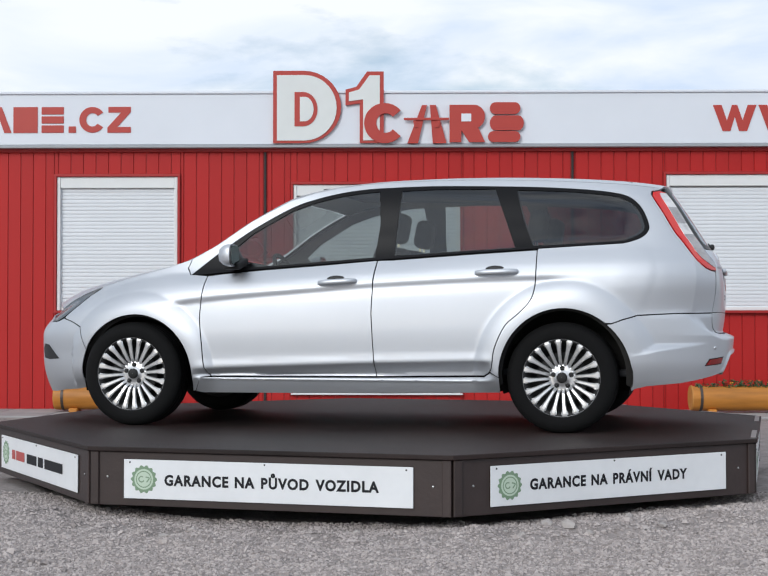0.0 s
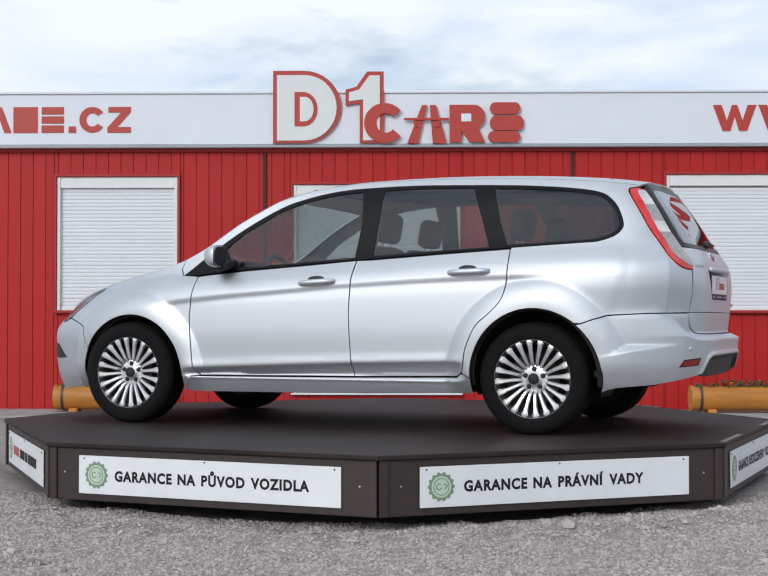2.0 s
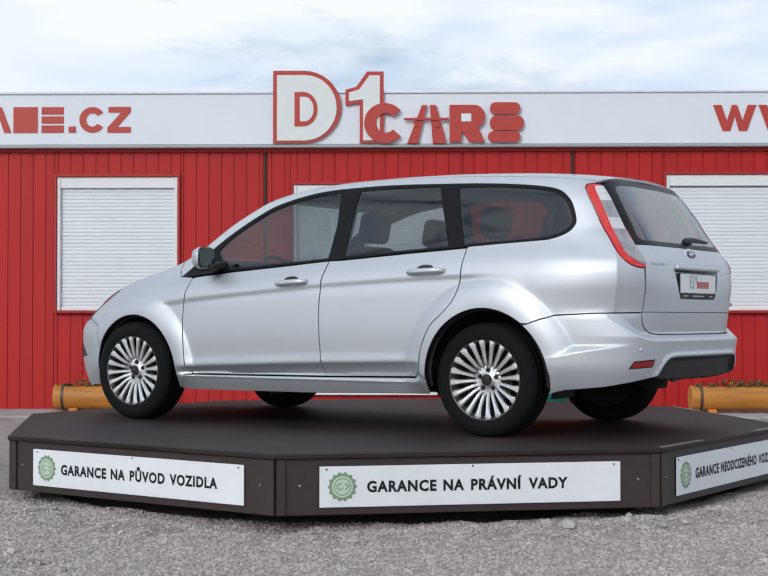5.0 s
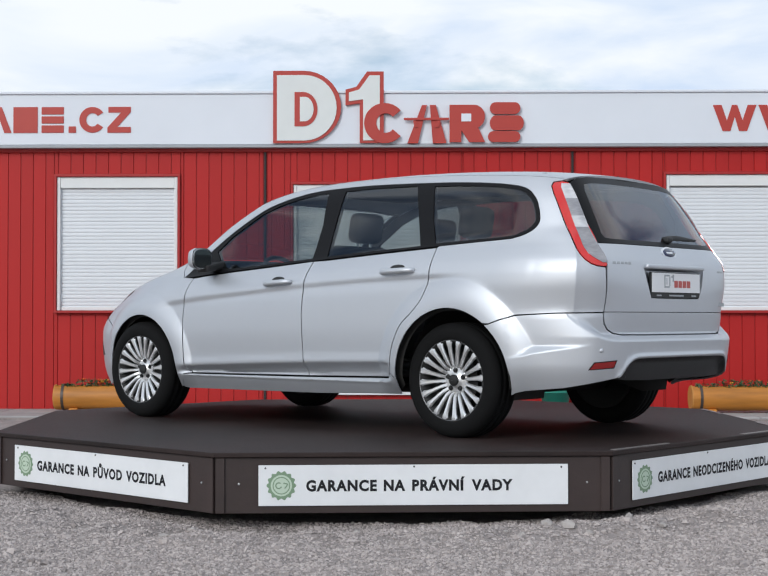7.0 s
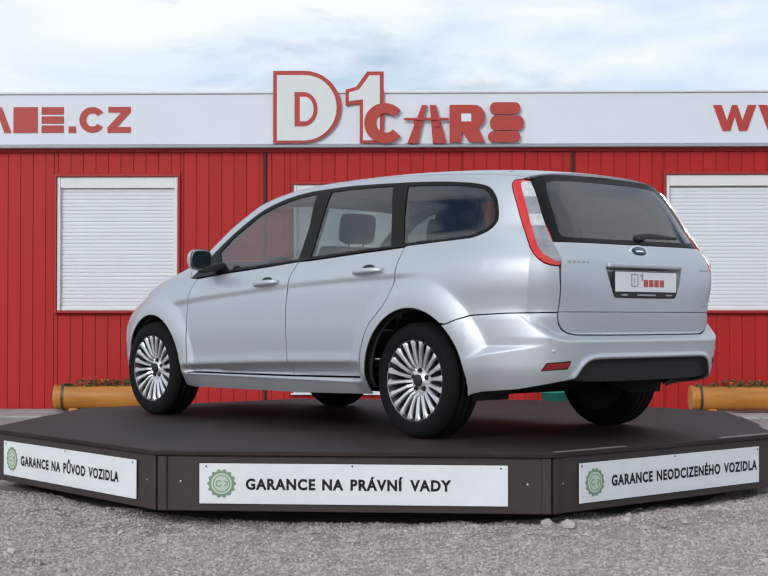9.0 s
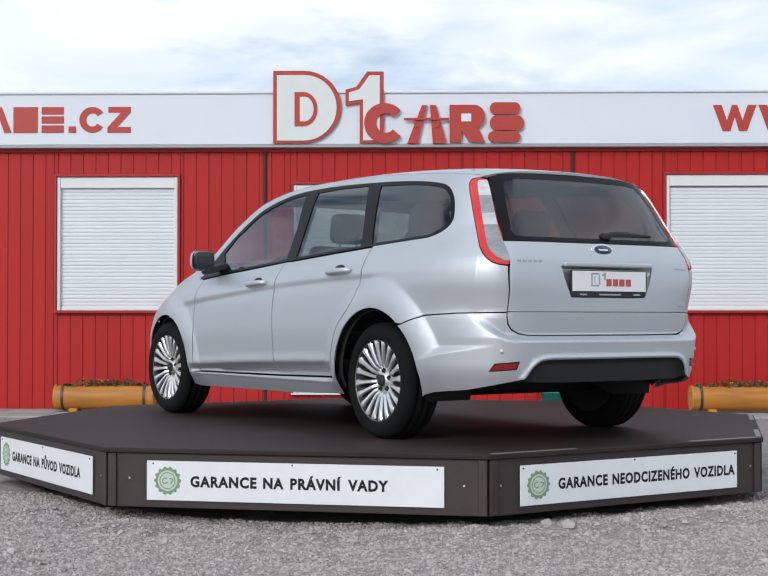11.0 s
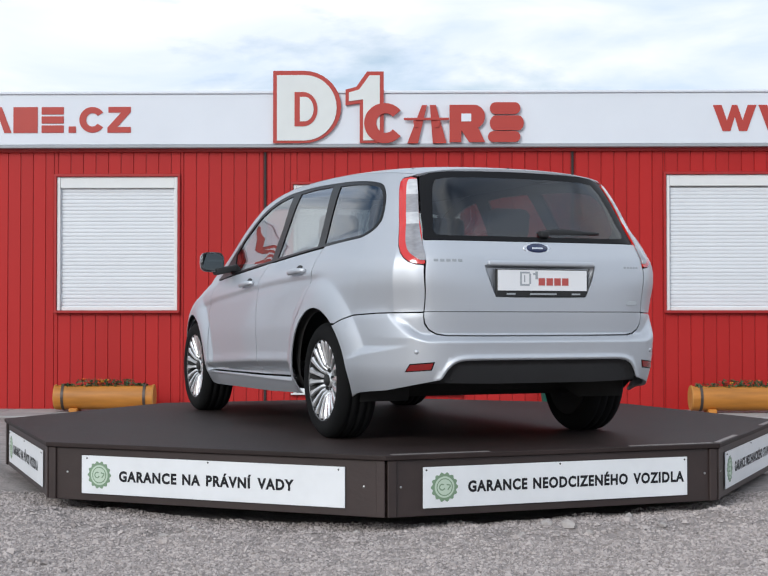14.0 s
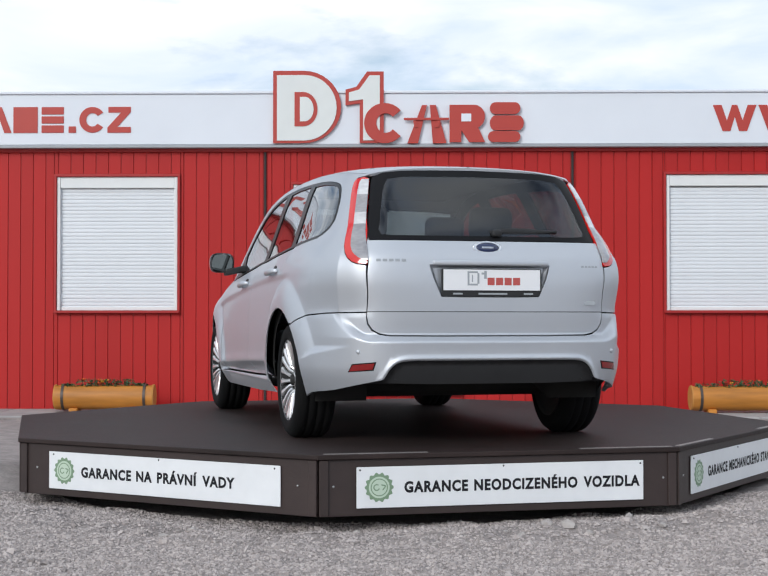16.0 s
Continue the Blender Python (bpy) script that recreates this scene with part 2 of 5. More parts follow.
def stones(name, count, area, size, seed, material, label):
    """Loose broken stones lying in the gravel, joined: too many to count."""
    rnd = np.random.RandomState(seed)
    base = np.array([(1, 0, -.3), (-.3, .95, -.3), (-.9, -.5, -.3), (.35, -.9, -.25), (.6, .4, .55), (-.45, .3, .7), (-.1, -.6, .6)], float)
    tris = np.array([(0, 1, 4), (1, 5, 4), (1, 2, 5), (2, 6, 5), (2, 3, 6), (3, 0, 4), (3, 4, 6), (4, 5, 6)])
    vs, fs = [], []
    x0, x1, y0, y1 = area
    k = 0
    while k < count:
        x, y = rnd.uniform(x0, x1), rnd.uniform(y0, y1)
        if math.hypot(x, y) < 2.16:
            continue
        s = size[0] + (size[1] - size[0]) * rnd.rand() ** 2.2
        a = rnd.uniform(0, 6.283)
        p = base + rnd.normal(0, 0.16, base.shape)
        p = p * np.array([s, s * rnd.uniform(0.6, 1.0), s * rnd.uniform(0.45, 0.85)])
        c, d = math.cos(a), math.sin(a)
        q = np.stack([p[:, 0] * c - p[:, 1] * d + x, p[:, 0] * d + p[:, 1] * c + y, p[:, 2] + ground_height(x, y) + 0.12 * s], 1)
        vs.append(q)
        fs.append(tris + 7 * k)
        k += 1
    me = bpy.data.meshes.new(name)
    me.from_pydata(np.concatenate(vs).tolist(), [], np.concatenate(fs).tolist())
    ob = link(name, me, material)
    tagged(ob, label, "gravel", kind="stuff")


def build_stone(x, y, s, seed):
    """A single broken stone at the foot of the turntable."""
    b = bmesh.new()
    bmesh.ops.create_icosphere(b, subdivisions=1, radius=1)
    rnd = random.Random(seed)
    cuts = [(Vector((rnd.uniform(-1, 1), rnd.uniform(-1, 1), rnd.uniform(-0.4, 1))).normalized(), rnd.uniform(0.55, 0.85)) for k in range(9)]
    for v in b.verts:
        for n, d in cuts:
            over = v.co.dot(n) - d
            if over > 0:
                v.co -= n * over
        v.co += Vector((1, 1, 1)) * 0.05 * noise.noise(v.co * 3 + Vector((seed, 0, 0)))
        v.co = Vector((v.co.x * s, v.co.y * s * 0.7, v.co.z * s * 0.5))
    ob = tagged(part("stone", b, M_ROCK), "pale broken stone lying on the gravel", "stone", group="stones at the turntable")
    ob.matrix_basis = pose(x, y, ground_height(x, y) + 0.18 * s, 0, 0, rnd.uniform(0, 360))


# ---- the office building of steel modules ----
X_L, X_R = -6.5, 7.6
Z_RED0, Z_RED1, Z_TOP = 0.0, 2.874, 3.458
PITCH = 0.138
OPEN = [(-3.615, -2.29, 1.10, 2.565), (-1.02, 0.80, 0.20, 2.476), (3.035, 4.835, 1.10, 2.578)]
YAW = -1.25           # the building's front is not quite square to the camera
JOINTS = [-4.65, -1.33, 2.02, 5.36]


def build_wall():
    wall = tagged(new("wall_front"), "red painted sheet-steel module wall with upright grooves", "wall", kind="structure")
    bm = bmesh.new()                      # the core behind the cladding, with its openings cut through
    xs = sorted([X_L, X_R] + [v for o in OPEN for v in o[:2]])
    for a, b in zip(xs, xs[1:]):
        hole = [o for o in OPEN if abs(o[0] - a) < 1e-6 and abs(o[1] - b) < 1e-6]
        spans = [(Z_RED0, hole[0][2]), (hole[0][3], Z_RED1)] if hole else [(Z_RED0, Z_RED1)]
        for z0, z1 in spans:
            box((b - a, 0.10, z1 - z0), ((a + b) / 2, WALL_Y + 0.07, (z0 + z1) / 2), bm=bm)
    part("core", bm, M_REDTRIM, wall)
    meshes = {}
    cuts = sorted([v for o in OPEN for v in (o[0] - 0.032, o[1] + 0.032)] + [j + s * 0.019 for j in JOINTS for s in (-1, 1)])
    cells, x = [], X_L
    while x < X_R - 0.02:
        ends = [x] + [c for c in cuts if x < c < x + PITCH] + [x + PITCH]
        cells += [(a, b) for a, b in zip(ends, ends[1:]) if b - a > 0.012]
        x += PITCH
    for a, b in cells:
        mid = (a + b) / 2
        if any(abs(mid - j) < 0.019 for j in JOINTS):
            continue
        spans = [(Z_RED0 + 0.03, Z_RED1)]
        for o in OPEN:
            if o[0] - 0.032 < mid < o[1] + 0.032:
                spans = [(Z_RED0 + 0.03, o[2] - 0.03), (o[3] + 0.034, Z_RED1)]
        for z0, z1 in spans:
            w = b - a - 0.005
            key = (round(w, 3), round(z1 - z0, 3))
            if key not in meshes:
                g = bmesh.new()
                h = z1 - z0
                pts = [(-w / 2, 0.011), (-w / 2 + 0.004, 0.0), (w / 2 - 0.004, 0.0), (w / 2, 0.011)]
                lo = [g.verts.new((px, py, 0)) for px, py in pts]
                hi = [g.verts.new((px, py, h)) for px, py in pts]
                for k in range(3):
                    g.faces.new((lo[k], lo[k + 1], hi[k + 1], hi[k]))
                g.faces.new(hi)
                g.faces.new(lo[::-1])
                me = bpy.data.meshes.new("panel")
                g.to_mesh(me)
                g.free()
                me.materials.append(M_RED)
                meshes[key] = me
            q = link("panel", meshes[key], None, wall)
            q.location = (mid, WALL_Y + 0.01, z0)
    for j in JOINTS:
        part("joint", box((0.024, 0.02, Z_RED1 - 0.05), (j, WALL_Y + 0.006, Z_RED1 / 2), 0.004), M_GAP, wall, "dark upright joint between modules")
    part("rail", box((X_R - X_L, 0.03, 0.03), ((X_L + X_R) / 2, WALL_Y - 0.004, 0.015), 0.005), M_REDTRIM, wall, "red bottom rail")
    part("rail", box((X_R - X_L, 0.03, 0.045), ((X_L + X_R) / 2, WALL_Y - 0.004, Z_RED1 - 0.02), 0.005), M_REDTRIM, wall, "red top rail")
    for nm, lab, size, at in (("wall_left", "red steel module end wall", (0.12, 6.0, Z_RED1), (X_L + 0.06, WALL_Y + 3.13, Z_RED1 / 2)),
                              ("wall_right", "red steel module end wall", (0.12, 6.0, Z_RED1), (X_R - 0.06, WALL_Y + 3.13, Z_RED1 / 2)),
                              ("wall_back", "red steel module rear wall", (X_R - X_L, 0.12, Z_RED1), ((X_L + X_R) / 2, WALL_Y + 6.2, Z_RED1 / 2))):
        tagged(part(nm, box(size, at), M_RED), lab, "wall", kind="structure")
    tagged(part("ceiling", box((X_R - X_L - 0.3, 6.0, 0.06), ((X_L + X_R) / 2, WALL_Y + 3.15, Z_RED1 + 0.1)), M_ROOF),
           "flat grey sheet roof of the modules", "roof", kind="structure")


def build_fascia():
    f = tagged(new("fascia"), "off-white sheet-metal fascia band with a grey drip edge", "fascia", kind="structure")
    y = WALL_Y - 0.10
    w = X_R - X_L + 0.3
    cx = (X_L + X_R) / 2
    part("band", box((w, 0.08, Z_TOP - Z_RED1 - 0.03), (cx, y + 0.04, (Z_TOP + Z_RED1 + 0.03) / 2), 0.006), M_FASCIA, f)
    part("cap", box((w + 0.02, 0.14, 0.03), (cx, y + 0.05, Z_TOP + 0.012), 0.006), M_FASCIA, f, "folded white cap strip")
    part("drip_edge", box((w, 0.11, 0.032), (cx, y + 0.045, Z_RED1 + 0.012), 0.004), M_DRIP, f, "grey steel drip edge")


def build_opening(name, o, label, door=False):
    """A closed white roller shutter in a white frame."""
    x0, x1, z0, z1 = o
    win = tagged(new(name), label, "door" if door else "window", kind="structure")
    win.location = ((x0 + x1) / 2, WALL_Y, z0)
    w, h = x1 - x0, z1 - z0
    t = 0.036
    for sx in (-1, 1):
        part("frame", box((t, 0.09, h), (sx * (w - t) / 2, 0.045, h / 2), 0.004), M_FRAME, win)
        part("trim", box((0.028, 0.03, h + 0.05), (sx * (w / 2 + 0.016), -0.004, h / 2), 0.004), M_REDTRIM, win, "red reveal trim")
    part("trim", box((w + 0.06, 0.034, 0.032), (0, -0.004, h + 0.016), 0.004), M_REDTRIM, win, "red head trim")
    part("shutter_box", box((w - 2 * t, 0.08, 0.125), (0, 0.045, h - 0.0625), 0.006), M_FRAME, win, "white shutter box")
    hs = 0.016 if door else 0.028
    sill = box((w + 0.05, 0.10, hs), (0, -0.005, -hs / 2), 0.004)
    part("sill", sill, M_FRAME if door else M_REDTRIM, win, "white threshold" if door else "red sill")
    step = 0.0402
    b = bmesh.new()                        # one curved slat
    prof = [(0.0, 0.0), (-0.0026, 0.003), (-0.0042, 0.019), (-0.0030, 0.0355), (0.0, 0.0385)]
    ends = []
    for sx in (-1, 1):
        ends.append([b.verts.new((sx * (w / 2 - t + 0.005), py, pz)) for py, pz in prof])
    for k in range(4):
        f = b.faces.new((ends[0][k], ends[1][k], ends[1][k + 1], ends[0][k + 1]))
    me = bpy.data.meshes.new("slat")
    b.to_mesh(me)
    b.free()
    me.materials.append(M_SHUT)
    n = int((h - 0.125) / step)
    for k in range(n):
        s = link("slat", me, None, win)
        s.location = (0, 0.045, 0.012 + k * step)
    part("backing", box((w - 0.02, 0.02, h - 0.02), (0, 0.085, h / 2)), M_FRAME, win)
    part("bottom_bar", box((w - 2 * t, 0.022, 0.04), (0, 0.04, 0.02), 0.004), M_FRAME, win)


def build_sign():
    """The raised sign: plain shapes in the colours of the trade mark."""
    s = tagged(new("roof_sign"), "red and white raised trade-mark shapes on the fascia", "sign")
    y = WALL_Y - 0.135
    s.location = (0, y, 0)
    k = 1 / 188.3
    X = lambda px: (px - 784) * k - 0.031
    Z = lambda py: Z_RED1 + (300.5 - py) * k

    def half_round(x0, x1, za, zb, flat):
        return [(X(x0), Z(za)), (X(x0 + flat), Z(za))] + arc(X(x0 + flat), (Z(za) + Z(zb)) / 2, (x1 - x0 - flat) * k, (Z(zb) - Z(za)) / 2, -90, 90, 18)[1:] + [(X(x0), Z(zb))]
    part("emblem", plate(half_round(558, 697, 293, 145, 62), 0.03), M_LETTER, s, "red half-round plate")
    part("emblem_face", plate(half_round(566, 688, 288, 154, 56), 0.03, m=Matrix.Translation((0, -0.008, 0))), M_LETTERW, s, "white face")
    part("emblem_core", plate(half_round(602, 649, 259, 189, 18), 0.03, m=Matrix.Translation((0, -0.014, 0))), M_LETTER, s, "red half-round core")
    part("emblem_core", plate(half_round(613, 641, 249, 199, 10), 0.03, m=Matrix.Translation((0, -0.018, 0))), M_LETTERW, s, "white inner core")
    part("upright", plate([(X(735), Z(293)), (X(784), Z(293)), (X(784), Z(147)), (X(750), Z(147)), (X(728), Z(178)), (X(706), Z(184)), (X(706), Z(216)), (X(735), Z(212))], 0.03), M_LETTER, s, "red stepped upright plate")
    part("upright_face", plate([(X(742), Z(288)), (X(776), Z(288)), (X(776), Z(155)), (X(755), Z(155)), (X(734), Z(184)), (X(713), Z(190)), (X(713), Z(208)), (X(742), Z(204))], 0.03, m=Matrix.Translation((0, -0.008, 0))), M_LETTERW, s, "white face")
    ring = arc(X(786), Z(253), 42 * k, 41 * k, 40, 320, 22) + arc(X(788), Z(253), 19 * k, 20 * k, 320, 40, 22)
    part("arc_block", plate(ring, 0.035, m=Matrix.Translation((0, -0.02, 0))), M_LETTER, s)
    for pts in ([(832, 294), (854, 294), (872, 216), (862, 216)], [(884, 294), (912, 294), (890, 216), (878, 216)]):
        part("road_bar", plate([(X(a), Z(b)) for a, b in pts], 0.03, m=Matrix.Translation((0, -0.004, 0))), M_LETTER, s)
    part("bridge_bar", box((92 * k, 0.02, 5 * k), (X(871), -0.012, Z(245)), 0.004), M_LETTER, s)
    for pts in ([(846, 262), (854, 262), (850, 248), (844, 248)], [(888, 262), (896, 262), (900, 248), (892, 248)]):
        part("bridge_pier", plate([(X(a), Z(b)) for a, b in pts], 0.02, m=Matrix.Translation((0, -0.015, 0))), M_LETTER, s)
    part("block", plate([(X(918), Z(292)), (X(942), Z(292)), (X(942), Z(268)), (X(958), Z(292)), (X(990), Z(292)), (X(976), Z(262))] + arc(X(968), Z(240), 22 * k, 24 * k, -60, 90, 12) + [(X(918), Z(216))], 0.03, m=Matrix.Translation((0, -0.01, 0))), M_LETTER, s, "red block")
    part("block_slot", plate([(X(942), Z(250)), (X(962), Z(250)), (X(962), Z(234)), (X(942), Z(234))], 0.01, m=Matrix.Translation((0, -0.014, 0))), M_FASCIA, s)
    for za, zb, xa, xb in ((292, 270, 996, 1062), (268, 238, 1000, 1069), (235, 211, 1000, 1062)):
        r = min(11, (za - zb) / 2)
        part("bar", plate(arc(X(xb - r), (Z(za) + Z(zb)) / 2, r * k, (Z(zb) - Z(za)) / 2, -90, 90, 8) + arc(X(xa + r), (Z(za) + Z(zb)) / 2, r * k, (Z(zb) - Z(za)) / 2, 90, 270, 8), 0.03, m=Matrix.Translation((0, -0.01, 0))), M_LETTER, s, "red rounded bar")


def build_banner(blocks, label):
    """Plain red blocks of the size of the web address on the fascia."""
    s = tagged(new("fascia_lettering"), label, "sign")
    k = 1 / 188.3
    s.location = (0, WALL_Y - 0.104, 0)
    for x, w, kind in blocks:
        z0, z1 = Z_RED1 + 30.5 * k, Z_RED1 + 83.5 * k
        if kind == "dot":
            z1 = z0 + 13 * k
        X = lambda px: (px - 784) * k - 0.046
        r = 4 * k
        if kind == "wedge":
            pts = [(X(x + 0.22 * w), z0), (X(x + 0.40 * w), z0), (X(x + 0.5 * w), z0 + 0.55 * (z1 - z0)), (X(x + 0.60 * w), z0), (X(x + 0.78 * w), z0), (X(x + w), z1), (X(x + 0.8 * w), z1), (X(x + 0.68 * w), z0 + 0.4 * (z1 - z0)), (X(x + 0.56 * w), z1), (X(x + 0.44 * w), z1), (X(x + 0.32 * w), z0 + 0.4 * (z1 - z0)), (X(x + 0.2 * w), z1), (X(x), z1)]
        elif kind == "ring":
            cx, cz = (X(x) + X(x + w)) / 2, (z0 + z1) / 2
            rx, rz = w * k / 2, (z1 - z0) / 2
            pts = arc(cx, cz, rx, rz, 35, 325, 20) + arc(cx, cz, rx * 0.48, rz * 0.52, 325, 35, 20)
        elif kind == "tent":
            pts = [(X(x), z0), (X(x + 0.26 * w), z0), (X(x + 0.5 * w), z0 + 0.7 * (z1 - z0)), (X(x + 0.74 * w), z0), (X(x + w), z0), (X(x + 0.64 * w), z1), (X(x + 0.36 * w), z1)]
        elif kind == "zigzag":
            u = lambda a, b: (X(x + a * w), z0 + b * (z1 - z0))
            pts = [u(0, 0), u(1, 0), u(1, .22), u(.42, .22), u(1, .80), u(1, 1), u(.04, 1), u(.04, .78), u(.58, .78), u(0, .2)]
        elif kind == "bars":
            for a, b in ((0.0, 0.29), (0.36, 0.64), (0.71, 1.0)):
                part("bar", box((w * k, 0.008, (b - a) * (z1 - z0)), (X(x + w / 2), 0, z0 + (a + b) / 2 * (z1 - z0)), 0.003), M_LETTER, s)
            continue
        else:
            pts = [(X(x), z0), (X(x + w), z0), (X(x + w), z1), (X(x), z1)]
        part("block", plate(pts, 0.008, m=Matrix.Translation((0, -0.004, 0))), M_LETTER, s)


# ---- log planters and small things by the wall ----
def build_planter(x0, x1, y, label, seed):
    p = tagged(new("log_planter"), label, "planter", group="log planters")
    p.location = ((x0 + x1) / 2, y, 0)
    rnd = random.Random(seed)
    L, r, zc = x1 - x0, 0.135, 0.185
    b = bmesh.new()                       # hollowed log, open on top
    n, ring = 28, []
    stations = [-L / 2 + L * k / 10 for k in range(11)]
    for s in stations:
        rr = r * (1 + 0.03 * noise.noise(Vector((s * 3, seed, 0))))
        pts = []
        for k in range(n + 1):
            a = radians(62 - 304 * k / n)
            pts.append((rr * math.cos(a), rr * math.sin(a)))
        for k in range(n + 1):
            a = radians(62 - 304 * (n - k) / n)
            pts.append((0.74 * rr * math.cos(a), 0.74 * rr * math.sin(a) + 0.008))
        ring.append([b.verts.new((s, py, zc + pz)) for py, pz in pts])
    for u, v in zip(ring, ring[1:]):
        for k in range(len(u)):
            b.faces.new((u[k], u[(k + 1) % len(u)], v[(k + 1) % len(u)], v[k]))
    bmesh.ops.recalc_face_normals(b, faces=b.faces[:])
    part("log", b, M_LOG, p, "varnished orange pine log", smooth=True)
    for sx in (-1, 1):
        e = lathe([(0.001, -0.012), (r * 0.95, -0.012), (r * 0.99, 0.0), (r * 0.95, 0.012), (0.001, 0.012)], 24, m=pose(sx * (L / 2), 0, zc, 0, 90, 0))
        part("log_end", e, M_LOGEND, p, "pale sawn end")
        part("band", lathe([(r * 1.0, -0.014), (r * 1.045, -0.014), (r * 1.045, 0.014), (r * 1.0, 0.014)], 28, m=pose(sx * (L / 2 - 0.085), 0, zc, 0, 90, 0), closed=True), M_BAND, p, "dark steel band")
        part("foot", box((0.09, 0.24, 0.07), (sx * (L / 2 - 0.2), 0, 0.035), 0.008), M_LOG, p, "wooden foot")
    part("soil", box((L - 0.05, 0.17, 0.03), (0, 0, zc + 0.085), 0.01), M_SOIL, p)
    lv = bmesh.new()
    for k in range(700):
        x, yy = rnd.uniform(-L / 2 + 0.06, L / 2 - 0.06), rnd.uniform(-0.08, 0.08)
        h = zc + 0.09 + rnd.random() ** 1.4 * 0.075 * (1.25 if abs(x) < L * 0.3 else 0.7)
        m = pose(x, yy, h, rnd.uniform(-70, 70), rnd.uniform(-70, 70), rnd.uniform(0, 360))
        s = rnd.uniform(0.012, 0.026)
        q = [lv.verts.new(m @ Vector(c)) for c in ((-s, 0, 0), (0, -s * 0.5, s * 0.2), (s, 0, 0), (0, s * 0.5, s * 0.2))]
        lv.faces.new(q)
    for k in range(8):
        x, yy = rnd.uniform(-L / 2 + 0.2, L / 2 - 0.25), rnd.uniform(-0.07, 0.04)
        h = zc + 0.135 + rnd.random() * 0.055
        bmf = bmesh.new()
        for j in range(6):
            m = pose(x, yy, h, 0, 0, 60 * j) @ pose(0.018, 0, 0, 0, -35, 0)
            s = 0.021
            bmf.faces.new([bmf.verts.new(m @ Vector(c)) for c in ((-s, 0, 0), (0, -s * 0.6, 0), (s, 0, 0.004), (0, s * 0.6, 0))])
        part("flower", bmf, M_FLOWERY if k % 4 == 0 else M_FLOWER, p, "yellow flower" if k % 4 == 0 else "red-orange flower")
    tagged(part("leaves", lv, M_LEAF, p, "dark green foliage"), kind="stuff")


def build_paving():
    """A strip of concrete slabs along the building."""
    pv = tagged(new("pavement"), "pale concrete slab strip along the building", "pavement", kind="structure")
    part("bed", box((X_R - X_L, 1.3, 0.03), ((X_L + X_R) / 2, WALL_Y - 0.70, 0.0)), M_GROUND, pv)
    me = None
    for i in range(24):
        for j in range(2):
            if me is None:
                b = box((0.59, 0.59, 0.05), (0, 0, 0), 0.008)
                me = bpy.data.meshes.new("slab")
                b.to_mesh(me)
                b.free()
                me.materials.append(M_PAVE)
            s = link("slab", me, None, pv)
            s.location = (X_L + 0.35 + 0.6 * i, WALL_Y - 0.36 - 0.6 * j, 0.005 + 0.004 * noise.noise(Vector((i, j, 0))))


def build_bucket():
    """The teal tub by the wall."""
    t = tagged(new("tub"), "teal plastic tub standing by the red wall", "tub")
    t.location = (1.80, WALL_Y - 0.28, 0.03)
    part("bowl", lathe([(0.001, 0.012), (0.13, 0.012), (0.16, 0.19), (0.175, 0.19), (0.175, 0.205), (0.152, 0.205), (0.122, 0.02), (0.001, 0.02)], 28), M_TEAL, t, smooth=True)
    part("rim", lathe([(0.166, 0.19), (0.182, 0.195), (0.182, 0.21), (0.166, 0.21)], 28, closed=True), M_TEAL, t)


def build_tree(x, y, high, seed):
    """A sparse tree beyond the end of the building, seen mirrored in the car's glass."""
    rnd = random.Random(seed)
    tree = tagged(new("tree"), "sparse green tree behind the end of the red building", "tree", group="trees behind the building")
    tree.location = (x, y, 0)
    wood, tips = bmesh.new(), []

    def limb(p, d, long, r, level):
        """A tapering limb that bends and forks."""
        q, last, seg = p.copy(), None, 5
        for k in range(seg + 1):
            rr = r * (1 - .6 * k / seg)
            up = d.to_track_quat('Z', 'Y').to_matrix()
            ring = [wood.verts.new(q + up @ Vector((rr * math.cos(1.047 * j), rr * math.sin(1.047 * j), 0))) for j in range(6)]
            if last:
                for j in range(6):
                    wood.faces.new((last[j], last[(j + 1) % 6], ring[(j + 1) % 6], ring[j]))
            last = ring
            if level and k >= 2:
                for _ in range(2 if level > 1 else 1):
                    e = (d + Vector((rnd.uniform(-1, 1), rnd.uniform(-1, 1), rnd.uniform(-.1, .5)))).normalized()
                    limb(q.copy(), e, long * rnd.uniform(.42, .6), rr * .55, level - 1)
            if level < 2 and k > 1:
                tips.append(q.copy())
            d = (d + Vector((rnd.uniform(-.15, .15), rnd.uniform(-.15, .15), .05))).normalized()
            q += d * long / seg
    limb(Vector((0, 0, -.05)), Vector((0, 0, 1)), high * .72, high * .022, 2)
    part("trunk", wood, M_BARK, tree, "grey-brown trunk and limbs", True)
    crown_ = bmesh.new()
    for p in tips:
        for _ in range(26):
            m = Matrix.Translation(p) @ pose(*[rnd.gauss(0, .26) for _ in range(3)], rnd.uniform(0, 360), rnd.uniform(0, 360), 0)
            w = rnd.uniform(.035, .06)
            crown_.faces.new([crown_.verts.new(m @ Vector(c)) for c in ((-w, 0, 0), (0, -w * .55, .01), (w, 0, 0), (0, w * .55, .01))])
    tagged(part("crown", crown_, M_CROWN, tree, "uneven leafy crown"), kind="stuff")


# ---- the turntable ----
R_IN = 2.317         # from the axis to the face of a sign
AZ = -105.65         # where the first side faces at the start
SKEW = {1: 1.08}     # one corner sits a little off the even octagon, degrees


